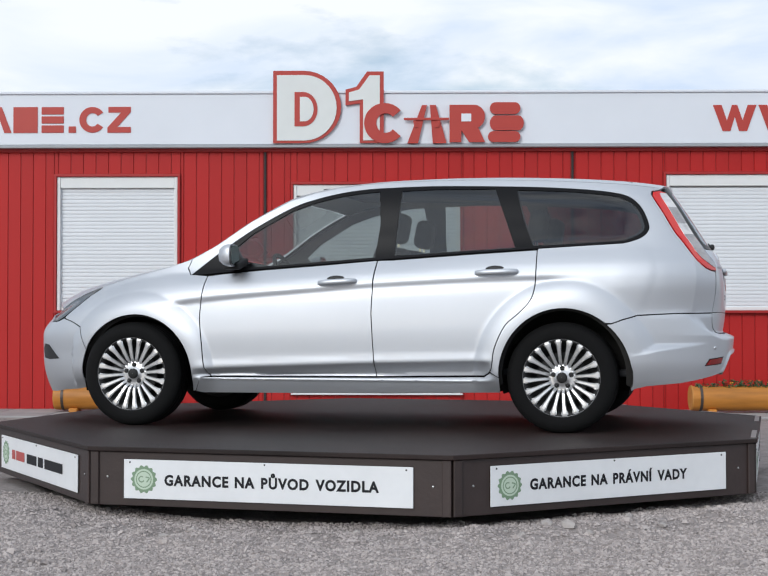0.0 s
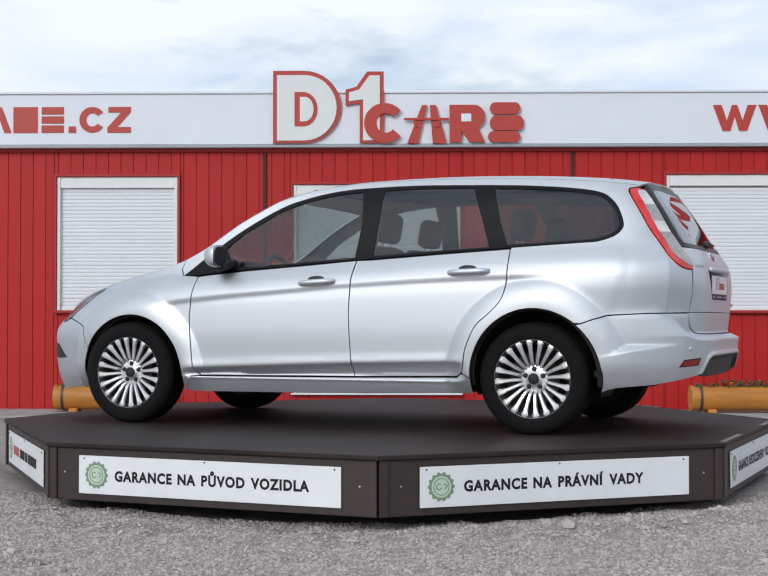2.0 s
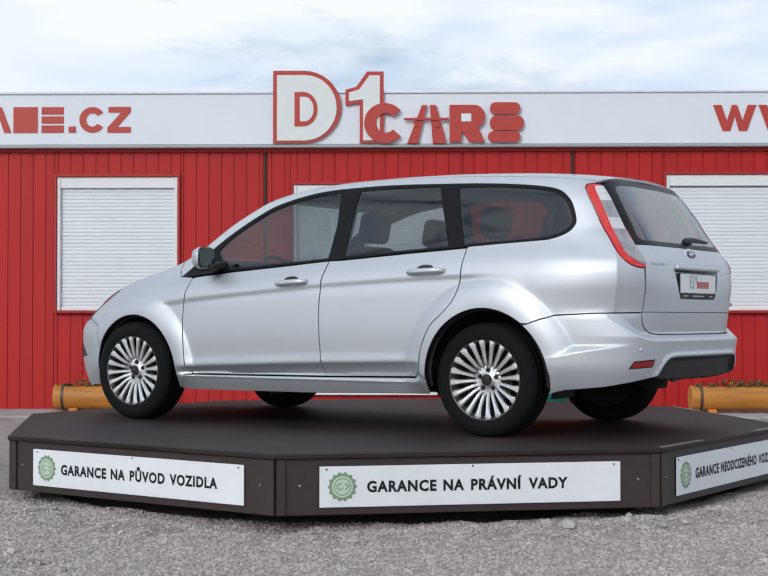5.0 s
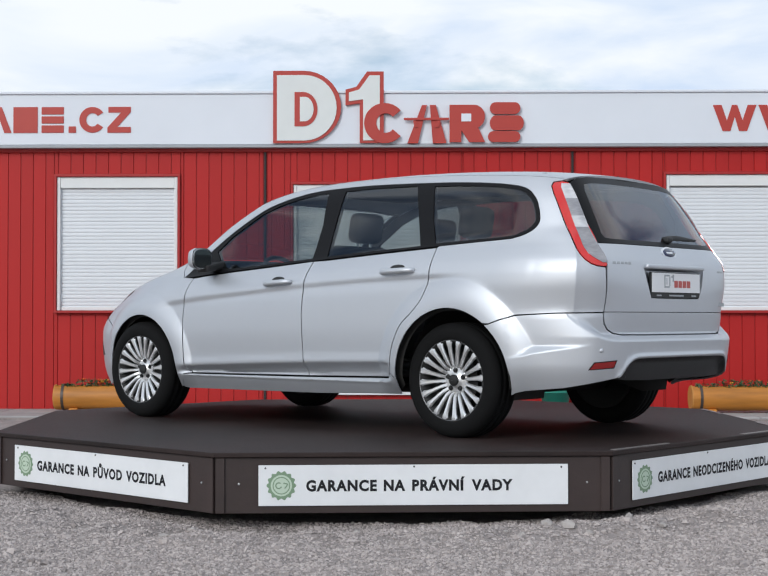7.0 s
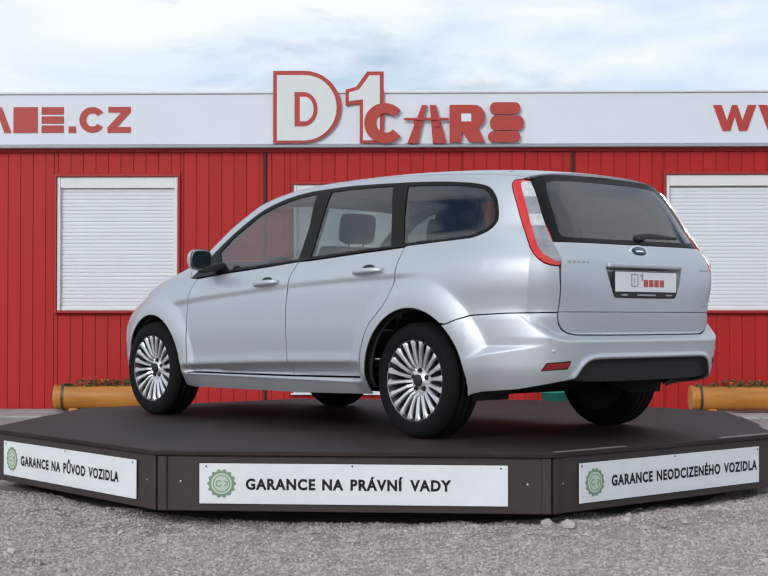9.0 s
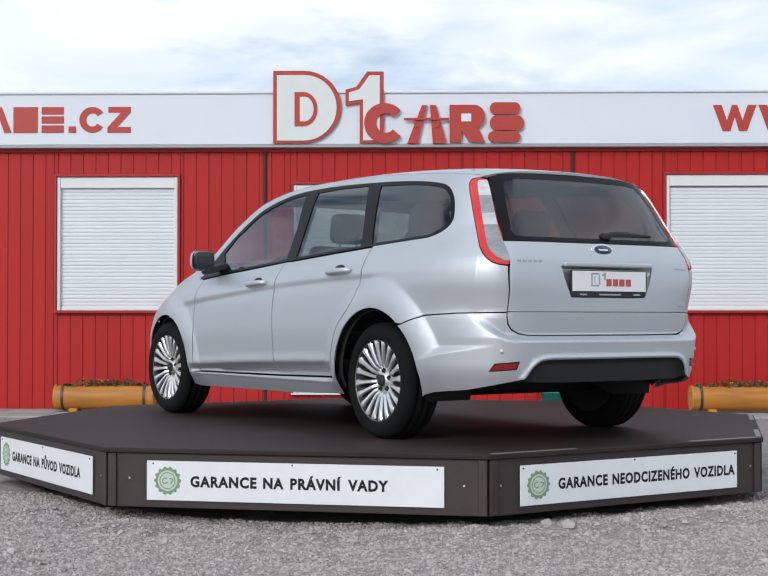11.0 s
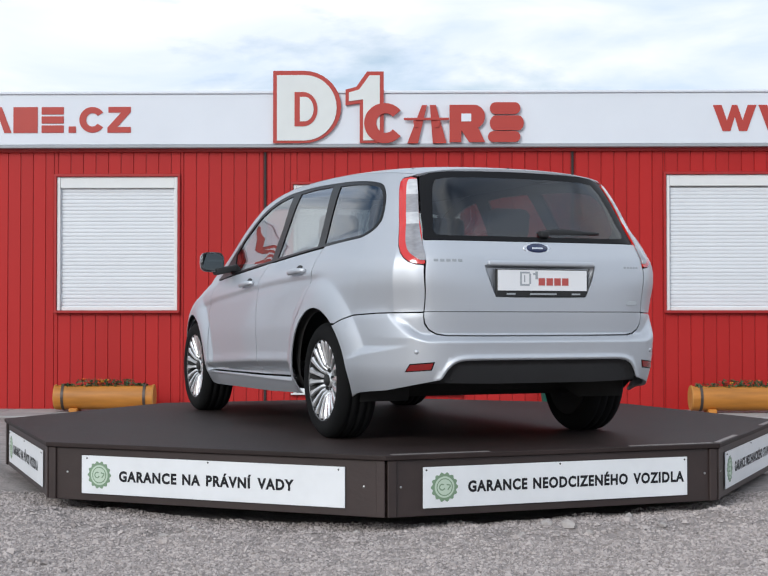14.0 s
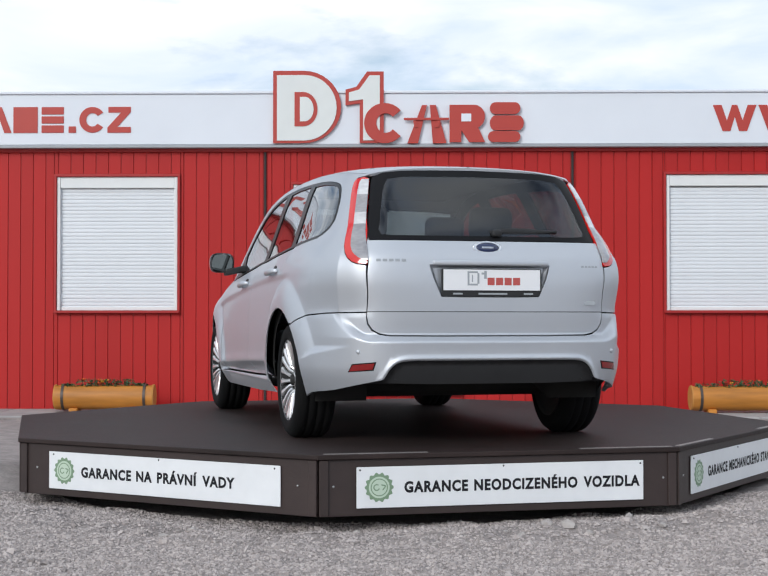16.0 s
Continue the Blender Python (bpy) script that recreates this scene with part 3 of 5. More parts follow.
def octagon(ap):
    r = ap / math.cos(radians(22.5))
    turns = [radians(AZ + 22.5 + 45 * k + SKEW.get(k, 0)) for k in range(8)]
    return [(r * math.cos(a), r * math.sin(a)) for a in turns]


def prism(ap, z0, z1, bevel=0.0):
    b = bmesh.new()
    lo = [b.verts.new((x, y, z0)) for x, y in octagon(ap)]
    hi = [b.verts.new((x, y, z1)) for x, y in octagon(ap)]
    b.faces.new(hi)
    b.faces.new(lo[::-1])
    for k in range(8):
        b.faces.new((lo[k], lo[(k + 1) % 8], hi[(k + 1) % 8], hi[k]))
    if bevel:
        bmesh.ops.bevel(b, geom=b.edges[:], offset=bevel, segments=2, affect='EDGES', profile=0.5)
    return b


def build_turntable():
    t = tagged(new("turntable"), "octagonal dark brown car turntable with white sign boards", "turntable")
    t.location = (0, 0, 0)
    part("deck", prism(R_IN + 0.012, DECK - 0.024, DECK, 0.004), M_DECK, t, "worn brown-black deck boards")
    part("base", lathe([(0.001, 0.0), (1.7, 0.0), (1.7, 0.20), (0.001, 0.20)], 40, m=pose(0, 0, -0.02)), M_GAP, t, "dark base ring")
    texts = {0: "GARANCE NA PŮVOD VOZIDLA", 1: "GARANCE NA PRÁVNÍ VADY", 2: "GARANCE NEODCIZENÉHO VOZIDLA", 3: "GARANCE MECHANICKÉHO STAVU"}
    spans = {0: (0.225, 1.357), 1: (0.233, 1.252), 2: (0.255, 1.49), 3: (0.255, 1.40)}
    for k in range(8):
        (xa, ya), (xb, yb) = octagon(R_IN)[k - 1], octagon(R_IN)[k]
        long = math.hypot(xb - xa, yb - ya)
        m = pose((xa + xb) / 2, (ya + yb) / 2, 0, 0, 0, math.degrees(math.atan2(yb - ya, xb - xa)))
        sk = part("skirt", box((long - 0.02, 0.02, 0.275), (0, 0.018, DECK - 0.025 - 0.1375), 0.003), M_SKIRT, t)
        sk.matrix_basis = m
        rl = part("corner_post", box((0.045, 0.012, 0.272), (-long / 2 + 0.03, 0.002, DECK - 0.026 - 0.136), 0.003), M_SKIRT, t)
        rl.matrix_basis = m
        rl = part("corner_post", box((0.045, 0.012, 0.272), (long / 2 - 0.03, 0.002, DECK - 0.026 - 0.136), 0.003), M_SKIRT, t)
        rl.matrix_basis = m
        if k in (2, 3):
            for sx, w in ((-1, 0.52), (1, 0.50)):
                e = part("edge_strip", box((w, 0.028, 0.004), (sx * (long / 2 - w / 2 - 0.03), 0.012, DECK + 0.002), 0.001), M_EDGE, t, "worn bright edge strip")
                e.matrix_basis = m
        for sx in (-1, 1):
            sc = part("screw", lathe([(0.001, 0.0), (0.006, 0.0), (0.005, 0.004), (0.001, 0.005)], 10, m=pose(sx * 0.86, 0.008, DECK - 0.155, 90)), M_SCREW, t)
            sc.matrix_basis = m
        cz = DECK - 0.1625
        sg = part("sign_board", box((1.528 if k != 2 else 1.494, 0.006, 0.199), (0, 0.0, cz), 0.0015), M_SIGN, t, "white printed sign board")
        sg.matrix_basis = m
        x0 = -0.764 if k != 2 else -0.747
        rim = [(x0 + 0.112 + (0.068 + 0.005 * math.cos(14 * a)) * math.cos(a), cz + (0.068 + 0.005 * math.cos(14 * a)) * math.sin(a)) for a in [2 * math.pi * j / 84 for j in range(84)]]
        part("seal", plate(rim, 0.001, m=Matrix.Translation((0, -0.0045, 0))), M_SEAL, sg)
        part("seal_face", plate(arc(x0 + 0.112, cz, 0.052, 0.052, 0, 351, 39), 0.001, m=Matrix.Translation((0, -0.0055, 0))), M_SEALIN, sg)
        part("seal_ring", plate(arc(x0 + 0.112, cz, 0.043, 0.043, 0, 360, 40) + arc(x0 + 0.112, cz, 0.038, 0.038, 360, 0, 40), 0.001, m=Matrix.Translation((0, -0.0062, 0))), M_SEAL, sg)
        part("seal_mark", plate(arc(x0 + 0.099, cz, 0.017, 0.017, 50, 340, 16) + arc(x0 + 0.099, cz, 0.011, 0.011, 340, 50, 16), 0.001, m=Matrix.Translation((0, -0.0062, 0))), M_SEAL, sg)
        for dx, dz, ang, w in ((0.021, 0.010, 12, 0.022), (0.024, -0.004, -52, 0.026)):
            part("seal_mark", box((w, 0.001, 0.006), (x0 + 0.112 + dx, -0.0062, cz + dz), rot=Matrix.Rotation(radians(ang), 4, 'Y')), M_SEAL, sg)
        if k in texts:
            a, b = spans[k]
            for me, dx in text_words(texts[k], 0.053, b - a, 0.043):
                tx = link("word", me, M_INK, sg, "dark grey capital lettering")
                tx.location = (-0.764 + a + dx, -0.0042, cz - 0.0265)
        else:
            bars = [(0.25, 0.07, M_INKRED), (0.34, 0.18, M_INKRED), (0.57, 0.2, M_INK), (0.80, 0.1, M_INK), (0.93, 0.34, M_INK)]
            for a, w, mm in bars:
                part("print_bar", box((w, 0.001, 0.055), (x0 + a + w / 2, -0.0045, cz)), mm, sg)
        for sx, sz in ((-0.73, 0.085), (0, 0.09), (0.73, 0.085)):
            part("screw", lathe([(0.001, 0.0), (0.005, 0.0), (0.004, 0.003), (0.001, 0.004)], 8, m=pose(sx, -0.003, cz + sz, 90)), M_GAP, sg)
    return t


build_ground()
build_wall()
build_fascia()
build_opening("window_1", OPEN[0], "white frame with a closed white roller shutter")
build_opening("door_1", OPEN[1], "white doorway closed by a white roller shutter", True)
build_opening("window_2", OPEN[2], "wide white frame with a closed white roller shutter")
build_sign()
build_banner([(-330, 84, "wedge"), (-240, 84, "wedge"), (-150, 84, "wedge"), (-60, 14, "dot"), (-34, 56, "tent"), (26, 50, ""), (84, 46, "bars"), (140, 15, "dot"), (162, 54, "ring"), (220, 48, "zigzag")], "red block shapes of a web address on the fascia")
build_banner([(1456, 88, "wedge"), (1548, 88, "wedge"), (1640, 88, "wedge"), (1734, 14, "dot")], "red block shapes beginning a web address on the fascia")
build_planter(-3.50, -2.47, WALL_Y - 0.42, "orange varnished log planter with low red flowers", 3)
build_planter(3.18, 4.60, WALL_Y - 0.62, "long orange varnished log planter with sparse flowers", 8)
build_paving()
build_bucket()
build_tree(-15.5, 19.0, 7.5, 4)
build_tree(-19.5, 21.0, 6.3, 9)
turn = pose(0, WALL_Y, 0, 0, 0, YAW) @ pose(0, -WALL_Y, 0)
for ob in list(bpy.data.objects):
    if ob.parent is None and ob.name.split(".")[0] in ("wall_front", "wall_left", "wall_right", "wall_back", "ceiling", "fascia", "window_1", "door_1", "window_2", "roof_sign", "fascia_lettering", "pavement"):
        ob.matrix_basis = turn @ ob.matrix_basis
turntable = build_turntable()
for i, (sx, sy, ss) in enumerate(((0.74, -2.60, 0.045), (0.84, -2.57, 0.055), (0.62, -2.66, 0.05), (0.93, -2.66, 0.03), (1.17, -2.34, 0.04), (-0.16, -2.55, 0.028), (1.30, -2.50, 0.035), (-1.05, -2.72, 0.04), (-0.93, -2.66, 0.03), (0.55, -2.56, 0.025))):
    build_stone(sx, sy, ss, i + 3)
# ---- the car: an estate, 4.47 m long, 2.64 m between the axles ----
from mathutils.geometry import delaunay_2d_cdt

M_PAINT = mat("silver metallic paint", (0.57, 0.588, 0.62), 0.52, 0.80, scale=4, vary=0.02, coat=0.28, bump=0.006, bump_scale=900)
M_BLACK = mat("gloss black window trim", (0.007, 0.007, 0.008), 0.34, vary=0.1, scale=5, spec=0.16)
M_PLASTIC = mat("matt black plastic", (0.018, 0.018, 0.019), 0.55, spec=0.4, vary=0.15, scale=20, bump=0.1, bump_scale=300)
M_UNDER = mat("dirty dark underbody", (0.014, 0.013, 0.012), 0.85, vary=0.3, scale=10)
M_TYRE = mat("black tyre rubber", (0.0055, 0.0055, 0.0057), 0.85, vary=0.2, scale=14, spec=0.2, bump=0.1, bump_scale=120)
M_RIM = mat("silver painted alloy", (0.80, 0.80, 0.80), 0.30, 0.75, scale=12, vary=0.05, coat=0.3)
# near black: paints the shade behind the spokes; also the dark cap and nuts
M_RIMDARK = mat("near-black wheel steel with painted shade", (0.02, 0.02, 0.02), 0.7, 0.2, vary=0.2)
M_LIP = mat("dull alloy rim lip", (0.22, 0.22, 0.225), 0.4, 0.6, scale=12, vary=0.1)
M_CHROME = mat("chrome", (0.75, 0.76, 0.78), 0.12, 1.0, vary=0.03)
M_LAMPRED = mat("red lamp lens", (0.60, 0.016, 0.012), 0.14, vary=0.06, scale=20, coat=0.8)
M_REFL = mat("dark red reflector", (0.24, 0.010, 0.010), 0.2, vary=0.15, scale=40, coat=0.5)
M_LAMPCLR = mat("clear ribbed lamp lens", (0.66, 0.65, 0.65), 0.16, 0.4, vary=0.30, scale=24, stretch=(1, 1, 3), coat=0.8)
M_LAMPGREY = mat("grey ribbed lamp lens", (0.34, 0.33, 0.34), 0.2, 0.4, vary=0.35, scale=30, stretch=(1, 1, 3), coat=0.8)
M_HEAD = mat("smoked headlamp lens", (0.05, 0.055, 0.06), 0.22, 0.0, vary=0.3, scale=14, coat=0.4)
M_PLATE = mat("white number plate film", (0.78, 0.78, 0.79), 0.35, vary=0.03)
M_SEAT = mat("dark grey seat cloth", (0.035, 0.036, 0.04), 0.9, vary=0.15, scale=40)
M_TRIMIN = mat("grey cabin lining", (0.10, 0.10, 0.10), 0.85, vary=0.1, scale=12)
M_BADGE = mat("dark blue enamel", (0.01, 0.02, 0.07), 0.2, vary=0.05, coat=0.7)
M_LINING = mat("dark cabin pillar lining", (0.045, 0.045, 0.046), 0.9, vary=0.1, scale=12)
M_GLASS = glass_mat("tinted car glass", (0.52, 0.56, 0.55))
M_GLASSDARK = glass_mat("privacy glass", (0.23, 0.25, 0.25))
# low colour puts a dark reflection into the glass instead of bright sky
M_MIRROR = mat("mirror glass", (0.20, 0.22, 0.22), 0.03, 1.0, vary=0.02)

OFF = Vector((-0.083, -0.045, 0.0))    # from the turntable's axis to the middle between the axles


def curve(*pts):
    """A smooth curve through (x, y) points that does not overshoot."""
    xs, ys = np.array([p[0] for p in pts], float), np.array([p[1] for p in pts], float)
    h, d = np.diff(xs), np.diff(ys) / np.diff(xs)
    m = np.zeros(len(xs))
    m[0], m[-1] = d[0], d[-1]
    for k in range(1, len(xs) - 1):
        if d[k - 1] * d[k] > 0:
            a, b = 2 * h[k] + h[k - 1], h[k] + 2 * h[k - 1]
            m[k] = (a + b) / (a / d[k - 1] + b / d[k])
    xs, ys, m = xs.tolist(), ys.tolist(), m.tolist()

    def f(x):
        if x <= xs[0]:
            return ys[0]
        if x >= xs[-1]:
            return ys[-1]
        k = max(j for j in range(len(xs) - 1) if xs[j] <= x)
        hh = xs[k + 1] - xs[k]
        t = (x - xs[k]) / hh
        return ys[k] * (1 + 2 * t) * (1 - t) ** 2 + ys[k + 1] * t * t * (3 - 2 * t) + hh * (m[k] * t * (1 - t) ** 2 - m[k + 1] * t * t * (1 - t))
    return f


def step(a, b, x):
    t = min(1.0, max(0.0, (x - a) / (b - a)))
    return t * t * (3 - 2 * t)


HALF = curve((.1, .80), (.2, .846), (.3, .884), (.45, .899), (.62, .906), (.8, .904), (.88, .895), (.95, .872), (1.0, .843), (1.055, .806), (1.2, .745), (1.4, .663), (1.48, .612), (1.52, .575))
REARX = curve((.1, 2.10), (.3, 2.16), (.55, 2.195), (.7, 2.215), (.82, 2.219), (.95, 2.205), (1.05, 2.155), (1.1, 2.125), (1.25, 2.028), (1.40, 1.925), (1.5, 1.85))
FRONTX = curve((.1, 2.05), (.22, 2.115), (.4, 2.15), (.55, 2.15), (.66, 2.11), (.75, 2.035), (.83, 1.96), (1.0, 1.75), (1.5, 1.5))
BELT = curve((-2.1, .63), (-1.9, .715), (-1.78, .775), (-1.65, .822), (-1.5, .862), (-1.25, .912), (-.96, .937), (-.5, .957), (.32, 1.01), (1.18, 1.06), (1.7, 1.075))
SHOULDER = curve((-1.05, .767), (-.842, .79), (-.145, .845), (.214, .872), (1.167, .909), (1.6, .914))
LOWLINE = curve((-.83, .354), (.213, .392), (.9, .408))
ARCH_F, ARCH_R = (-1.286, .305, .372, .374), (1.335, .32, .368, .392)


def expo(z, front):
    return 4.0 if front else 5.6 + 1.5 * step(.66, 1.0, z) + 1.3 * step(1.1, 1.35, z)


def arch_r(a, x, z):
    return math.hypot((x - a[0]) / a[2], (z - a[1]) / a[3]) * 0.372


def swell(x, z, Y, front):
    """Creases and flares: metres outwards from the plain form. Y: share of the half width."""
    d = 0.0
    if front and x < -1.75:
        return d
    zs = SHOULDER(x)
    fade = step(-1.2, -.95, x) * (1 - step(1.2, 1.5, x))
    if z < zs + .01:
        d -= fade * .013 * step(.003, -.044, z - zs) * math.exp(-max(0, zs - z - .04) / .16)
    fl = step(-.95, -.8, x) * (1 - step(.86, .95, x))
    zl = LOWLINE(x)
    d += fl * (.006 * math.exp(-((z - zl - .012) / .03) ** 2) - .038 * min(1.0, max(0.0, (zl - z) / .052)) * (1 - .6 * step(.316, .300, z)) + .006 * math.exp(-((z - .297) / .010) ** 2))
    flare = 0.0
    for a, amp, wide in ((ARCH_F, .030, .130), (ARCH_R, .040, .145)):
        r = arch_r(a, x, z)                # a raised band round the arch with a crisp foot
        if r < .56:
            q = (.384 + wide - r) / wide
            q = min(1.0, .5 * (q + math.hypot(q, .05)) - .001)
            flare += amp * (1 - (1 - q) ** 2) * step(.18, .35, z) * step(.56, .535, r)
    if x > 1.55:                           # facet on the flank of the rear bumper, widest at the arch
        lo, hi = FACET_LO(x), FACET_HI(x)
        low = .040 * (1 - step(1.78, 2.09, x)) * min(1.0, max(0.0, (hi - z) / (hi - lo)))
        flare = .5 * (flare + low + math.hypot(flare - low, .004 * step(1.55, 1.68, x))) - .016 * step(1.62, 1.76, x) * (1 - step(.26, .42, z))
    return d + flare


CORNER_U = 2.062      # where the rear quarter folds into the tail


def fold(u, z):
    """The upright fold below the tail lamp, metres outwards."""
    d = abs(u - CORNER_U) / (.26 if u < CORNER_U else .17)
    wide = .5 + .5 * math.cos(math.pi * min(1.0, d / 1.25))
    return (.034 * max(0.0, 1 - d) ** 1.15 * (1 - step(1.0, 1.16, z)) - .034 * wide * (1 - step(.99, 1.12, z))) * step(.655, .70, z) if u > 0 else 0.0


FACET_LO = curve((1.55, .425), (1.766, .457), (1.818, .471), (1.89, .485), (2.003, .5045), (2.07, .516))
FACET_HI = curve((1.55, .513), (1.80, .513), (1.96, .516), (2.07, .524))
SCOOP = curve((0, .548), (.68, .548), (.749, .556), (.782, .571), (.812, .595), (.834, .624), (.849, .657), (.862, .70))
INSERT = curve((0, .444), (.37, .444), (.44, .4425), (.477, .438), (.512, .422), (.539, .393), (.564, .354), (.58, .335))
INSERT_LINE = np.array([(.0058 * k, INSERT(.0058 * k)) for k in range(101)])


def overhang(z, Y):
    """How far the rear bumper stands out behind the tail."""
    s = SCOOP(Y)
    top = max(s + .02, min(.69, s + .032 + .05 * step(.70, .80, Y)))
    out = .076 * (1 - .85 * min(1.0, max(0.0, (z - .56) / .125))) * (1 - step(s - .012, top, z))
    y = Y * .898
    lip = 0.0
    if z < .50 and y < .66:                # rolled lip round the dark insert
        dist = float(np.hypot(INSERT_LINE[:, 0] - y, INSERT_LINE[:, 1] - z).min())
        if y < .58 and z < INSERT(y):
            lip = -.020 * step(0, .022, dist)
        else:
            lip = .011 * math.exp(-((dist - .012) / .011) ** 2)
    return step(.985, .78, Y) * (out + lip)


TABLE = {}
for fr in (True, False):
    n, L, w = (4.0, 2.15, .89) if fr else (6.0, 2.2, .89)
    ph = sorted({math.acos((k / 400) ** (n / 2)) for k in range(401)} | {math.asin((k / 400) ** (n / 2)) for k in range(401)}, reverse=True)
    pos = [(L * max(0, math.cos(q)) ** (2 / n), w * max(0, math.sin(q)) ** (2 / n)) for q in ph]
    acc = [0.0]
    for a, b in zip(pos, pos[1:]):
        acc.append(acc[-1] + math.hypot(b[0] - a[0], b[1] - a[1]))
    TABLE[fr] = (np.array(acc), np.array(ph))
U_END = {fr: float(TABLE[fr][0][-1]) for fr in TABLE}


def to_u(phi, front):
    acc, ph = TABLE[front]
    u = float(np.interp(-phi, -ph, acc))
    return -u if front else u


def side(x, z):
    """The sheet coordinate of a place on the flank."""
    fr = x < 0
    X = min(1.0, abs(x) / (FRONTX(z) if fr else REARX(z)))
    return (to_u(math.acos(X ** (expo(z, fr) / 2)), fr), z)


def rear(y, z):
    """The sheet coordinate of a place on the tail, y from the middle."""
    Y = min(1.0, abs(y) / width(2.1, z))
    return (to_u(math.asin(Y ** (expo(z, False) / 2)), False), z)


def tail(y, z):
    """As rear(), for the tailgate and its lamps."""
    return rear(y * .972, z)


def nose(y, z):
    Y = min(1.0, abs(y) / width(-2.0, z))
    return (to_u(math.asin(Y ** (expo(z, True) / 2)), True), z)


def width(x, z):
    zb = BELT(x)
    if z > zb:
        ze = 1.055 + (z - zb) * (1.45 - 1.055) / (1.45 - zb)
    elif z > .45:
        ze = .45 + (z - .45) * (1.055 - .45) / (zb - .45)
    else:
        ze = z
    return HALF(ze)


def plain(u, z):
    fr = u < 0
    acc, ph = TABLE[fr]
    p = float(np.interp(abs(u), acc, ph))
    n = expo(z, fr)
    X = max(0.0, math.cos(p)) ** (2 / n)
    Y = max(0.0, math.sin(p)) ** (2 / n)
    x = -X * FRONTX(z) if fr else X * REARX(z)
    return x, -Y * width(x, z), fr, Y, X


def skin(u, z, push=0.0):
    """The place on the left flank for a sheet coordinate."""
    x, y, fr, Y, X = plain(u, z)
    d = swell(x, z, Y, fr) + fold(u, z) + push
    t = step(.55, .98, X)                  # outward direction swings from the flank to the end
    c = math.cos(math.pi / 2 * t * (1 - .5 * Y))
    s = math.sin(math.pi / 2 * t * (1 - .5 * Y))
    back = 0.0 if fr or x < 1.7 else overhang(z, Y)
    return Vector((x + back + d * s * (-1 if u < 0 else 1), y - d * c, z))


def skin_normal(u, z):
    e = .006
    a = skin(u + e, z) - skin(u - e, z)
    b = skin(u, z + e) - skin(u, z - e)
    n = a.cross(b)
    if u > U_END[False] - .012 or u < .012 - U_END[True]:
        n.y = 0.0
    return n.normalized() if n.length > 1e-9 else Vector((0, -1, 0))


def dense(points, gap=.028):
    out = []
    n = len(points)
    for k in range(n):
        a, b = points[k], points[(k + 1) % n]
        g = .006 if min(a[0], b[0]) > U_END[False] - .002 else gap
        m = max(1, int(math.hypot(b[0] - a[0], b[1] - a[1]) / g))
        out += [(a[0] + (b[0] - a[0]) * j / m, a[1] + (b[1] - a[1]) * j / m) for j in range(m)]
    return out


def shrink(loop, d):
    """Draws a closed outline in by d (its inside on either hand)."""
    n = len(loop)
    area = sum(loop[k][0] * loop[(k + 1) % n][1] - loop[(k + 1) % n][0] * loop[k][1] for k in range(n))
    sg = 1 if area > 0 else -1
    out = []
    for k in range(n):
        a, b, c = loop[k - 1], loop[k], loop[(k + 1) % n]
        n1, n2 = Vector((-(b[1] - a[1]), b[0] - a[0])), Vector((-(c[1] - b[1]), c[0] - b[0]))
        if n1.length < 1e-9 or n2.length < 1e-9:
            out.append(b)
            continue
        v = n1.normalized() + n2.normalized()
        v = v / max(.6, v.length_squared / 2)
        if b[0] > U_END[False] - .002 or b[0] < .002 - U_END[True]:
            v.x = 0.0                      # the middle line of the car stays
        out.append((b[0] + sg * v.x * d, b[1] + sg * v.y * d))
    return out


def inside(loops, x, y):
    odd = False
    for lp in loops:
        n = len(lp)
        for k in range(n):
            (xa, ya), (xb, yb) = lp[k], lp[(k + 1) % n]
            if (ya > y) != (yb > y) and x < (xb - xa) * (y - ya) / (yb - ya) + xa:
                odd = not odd
    return odd


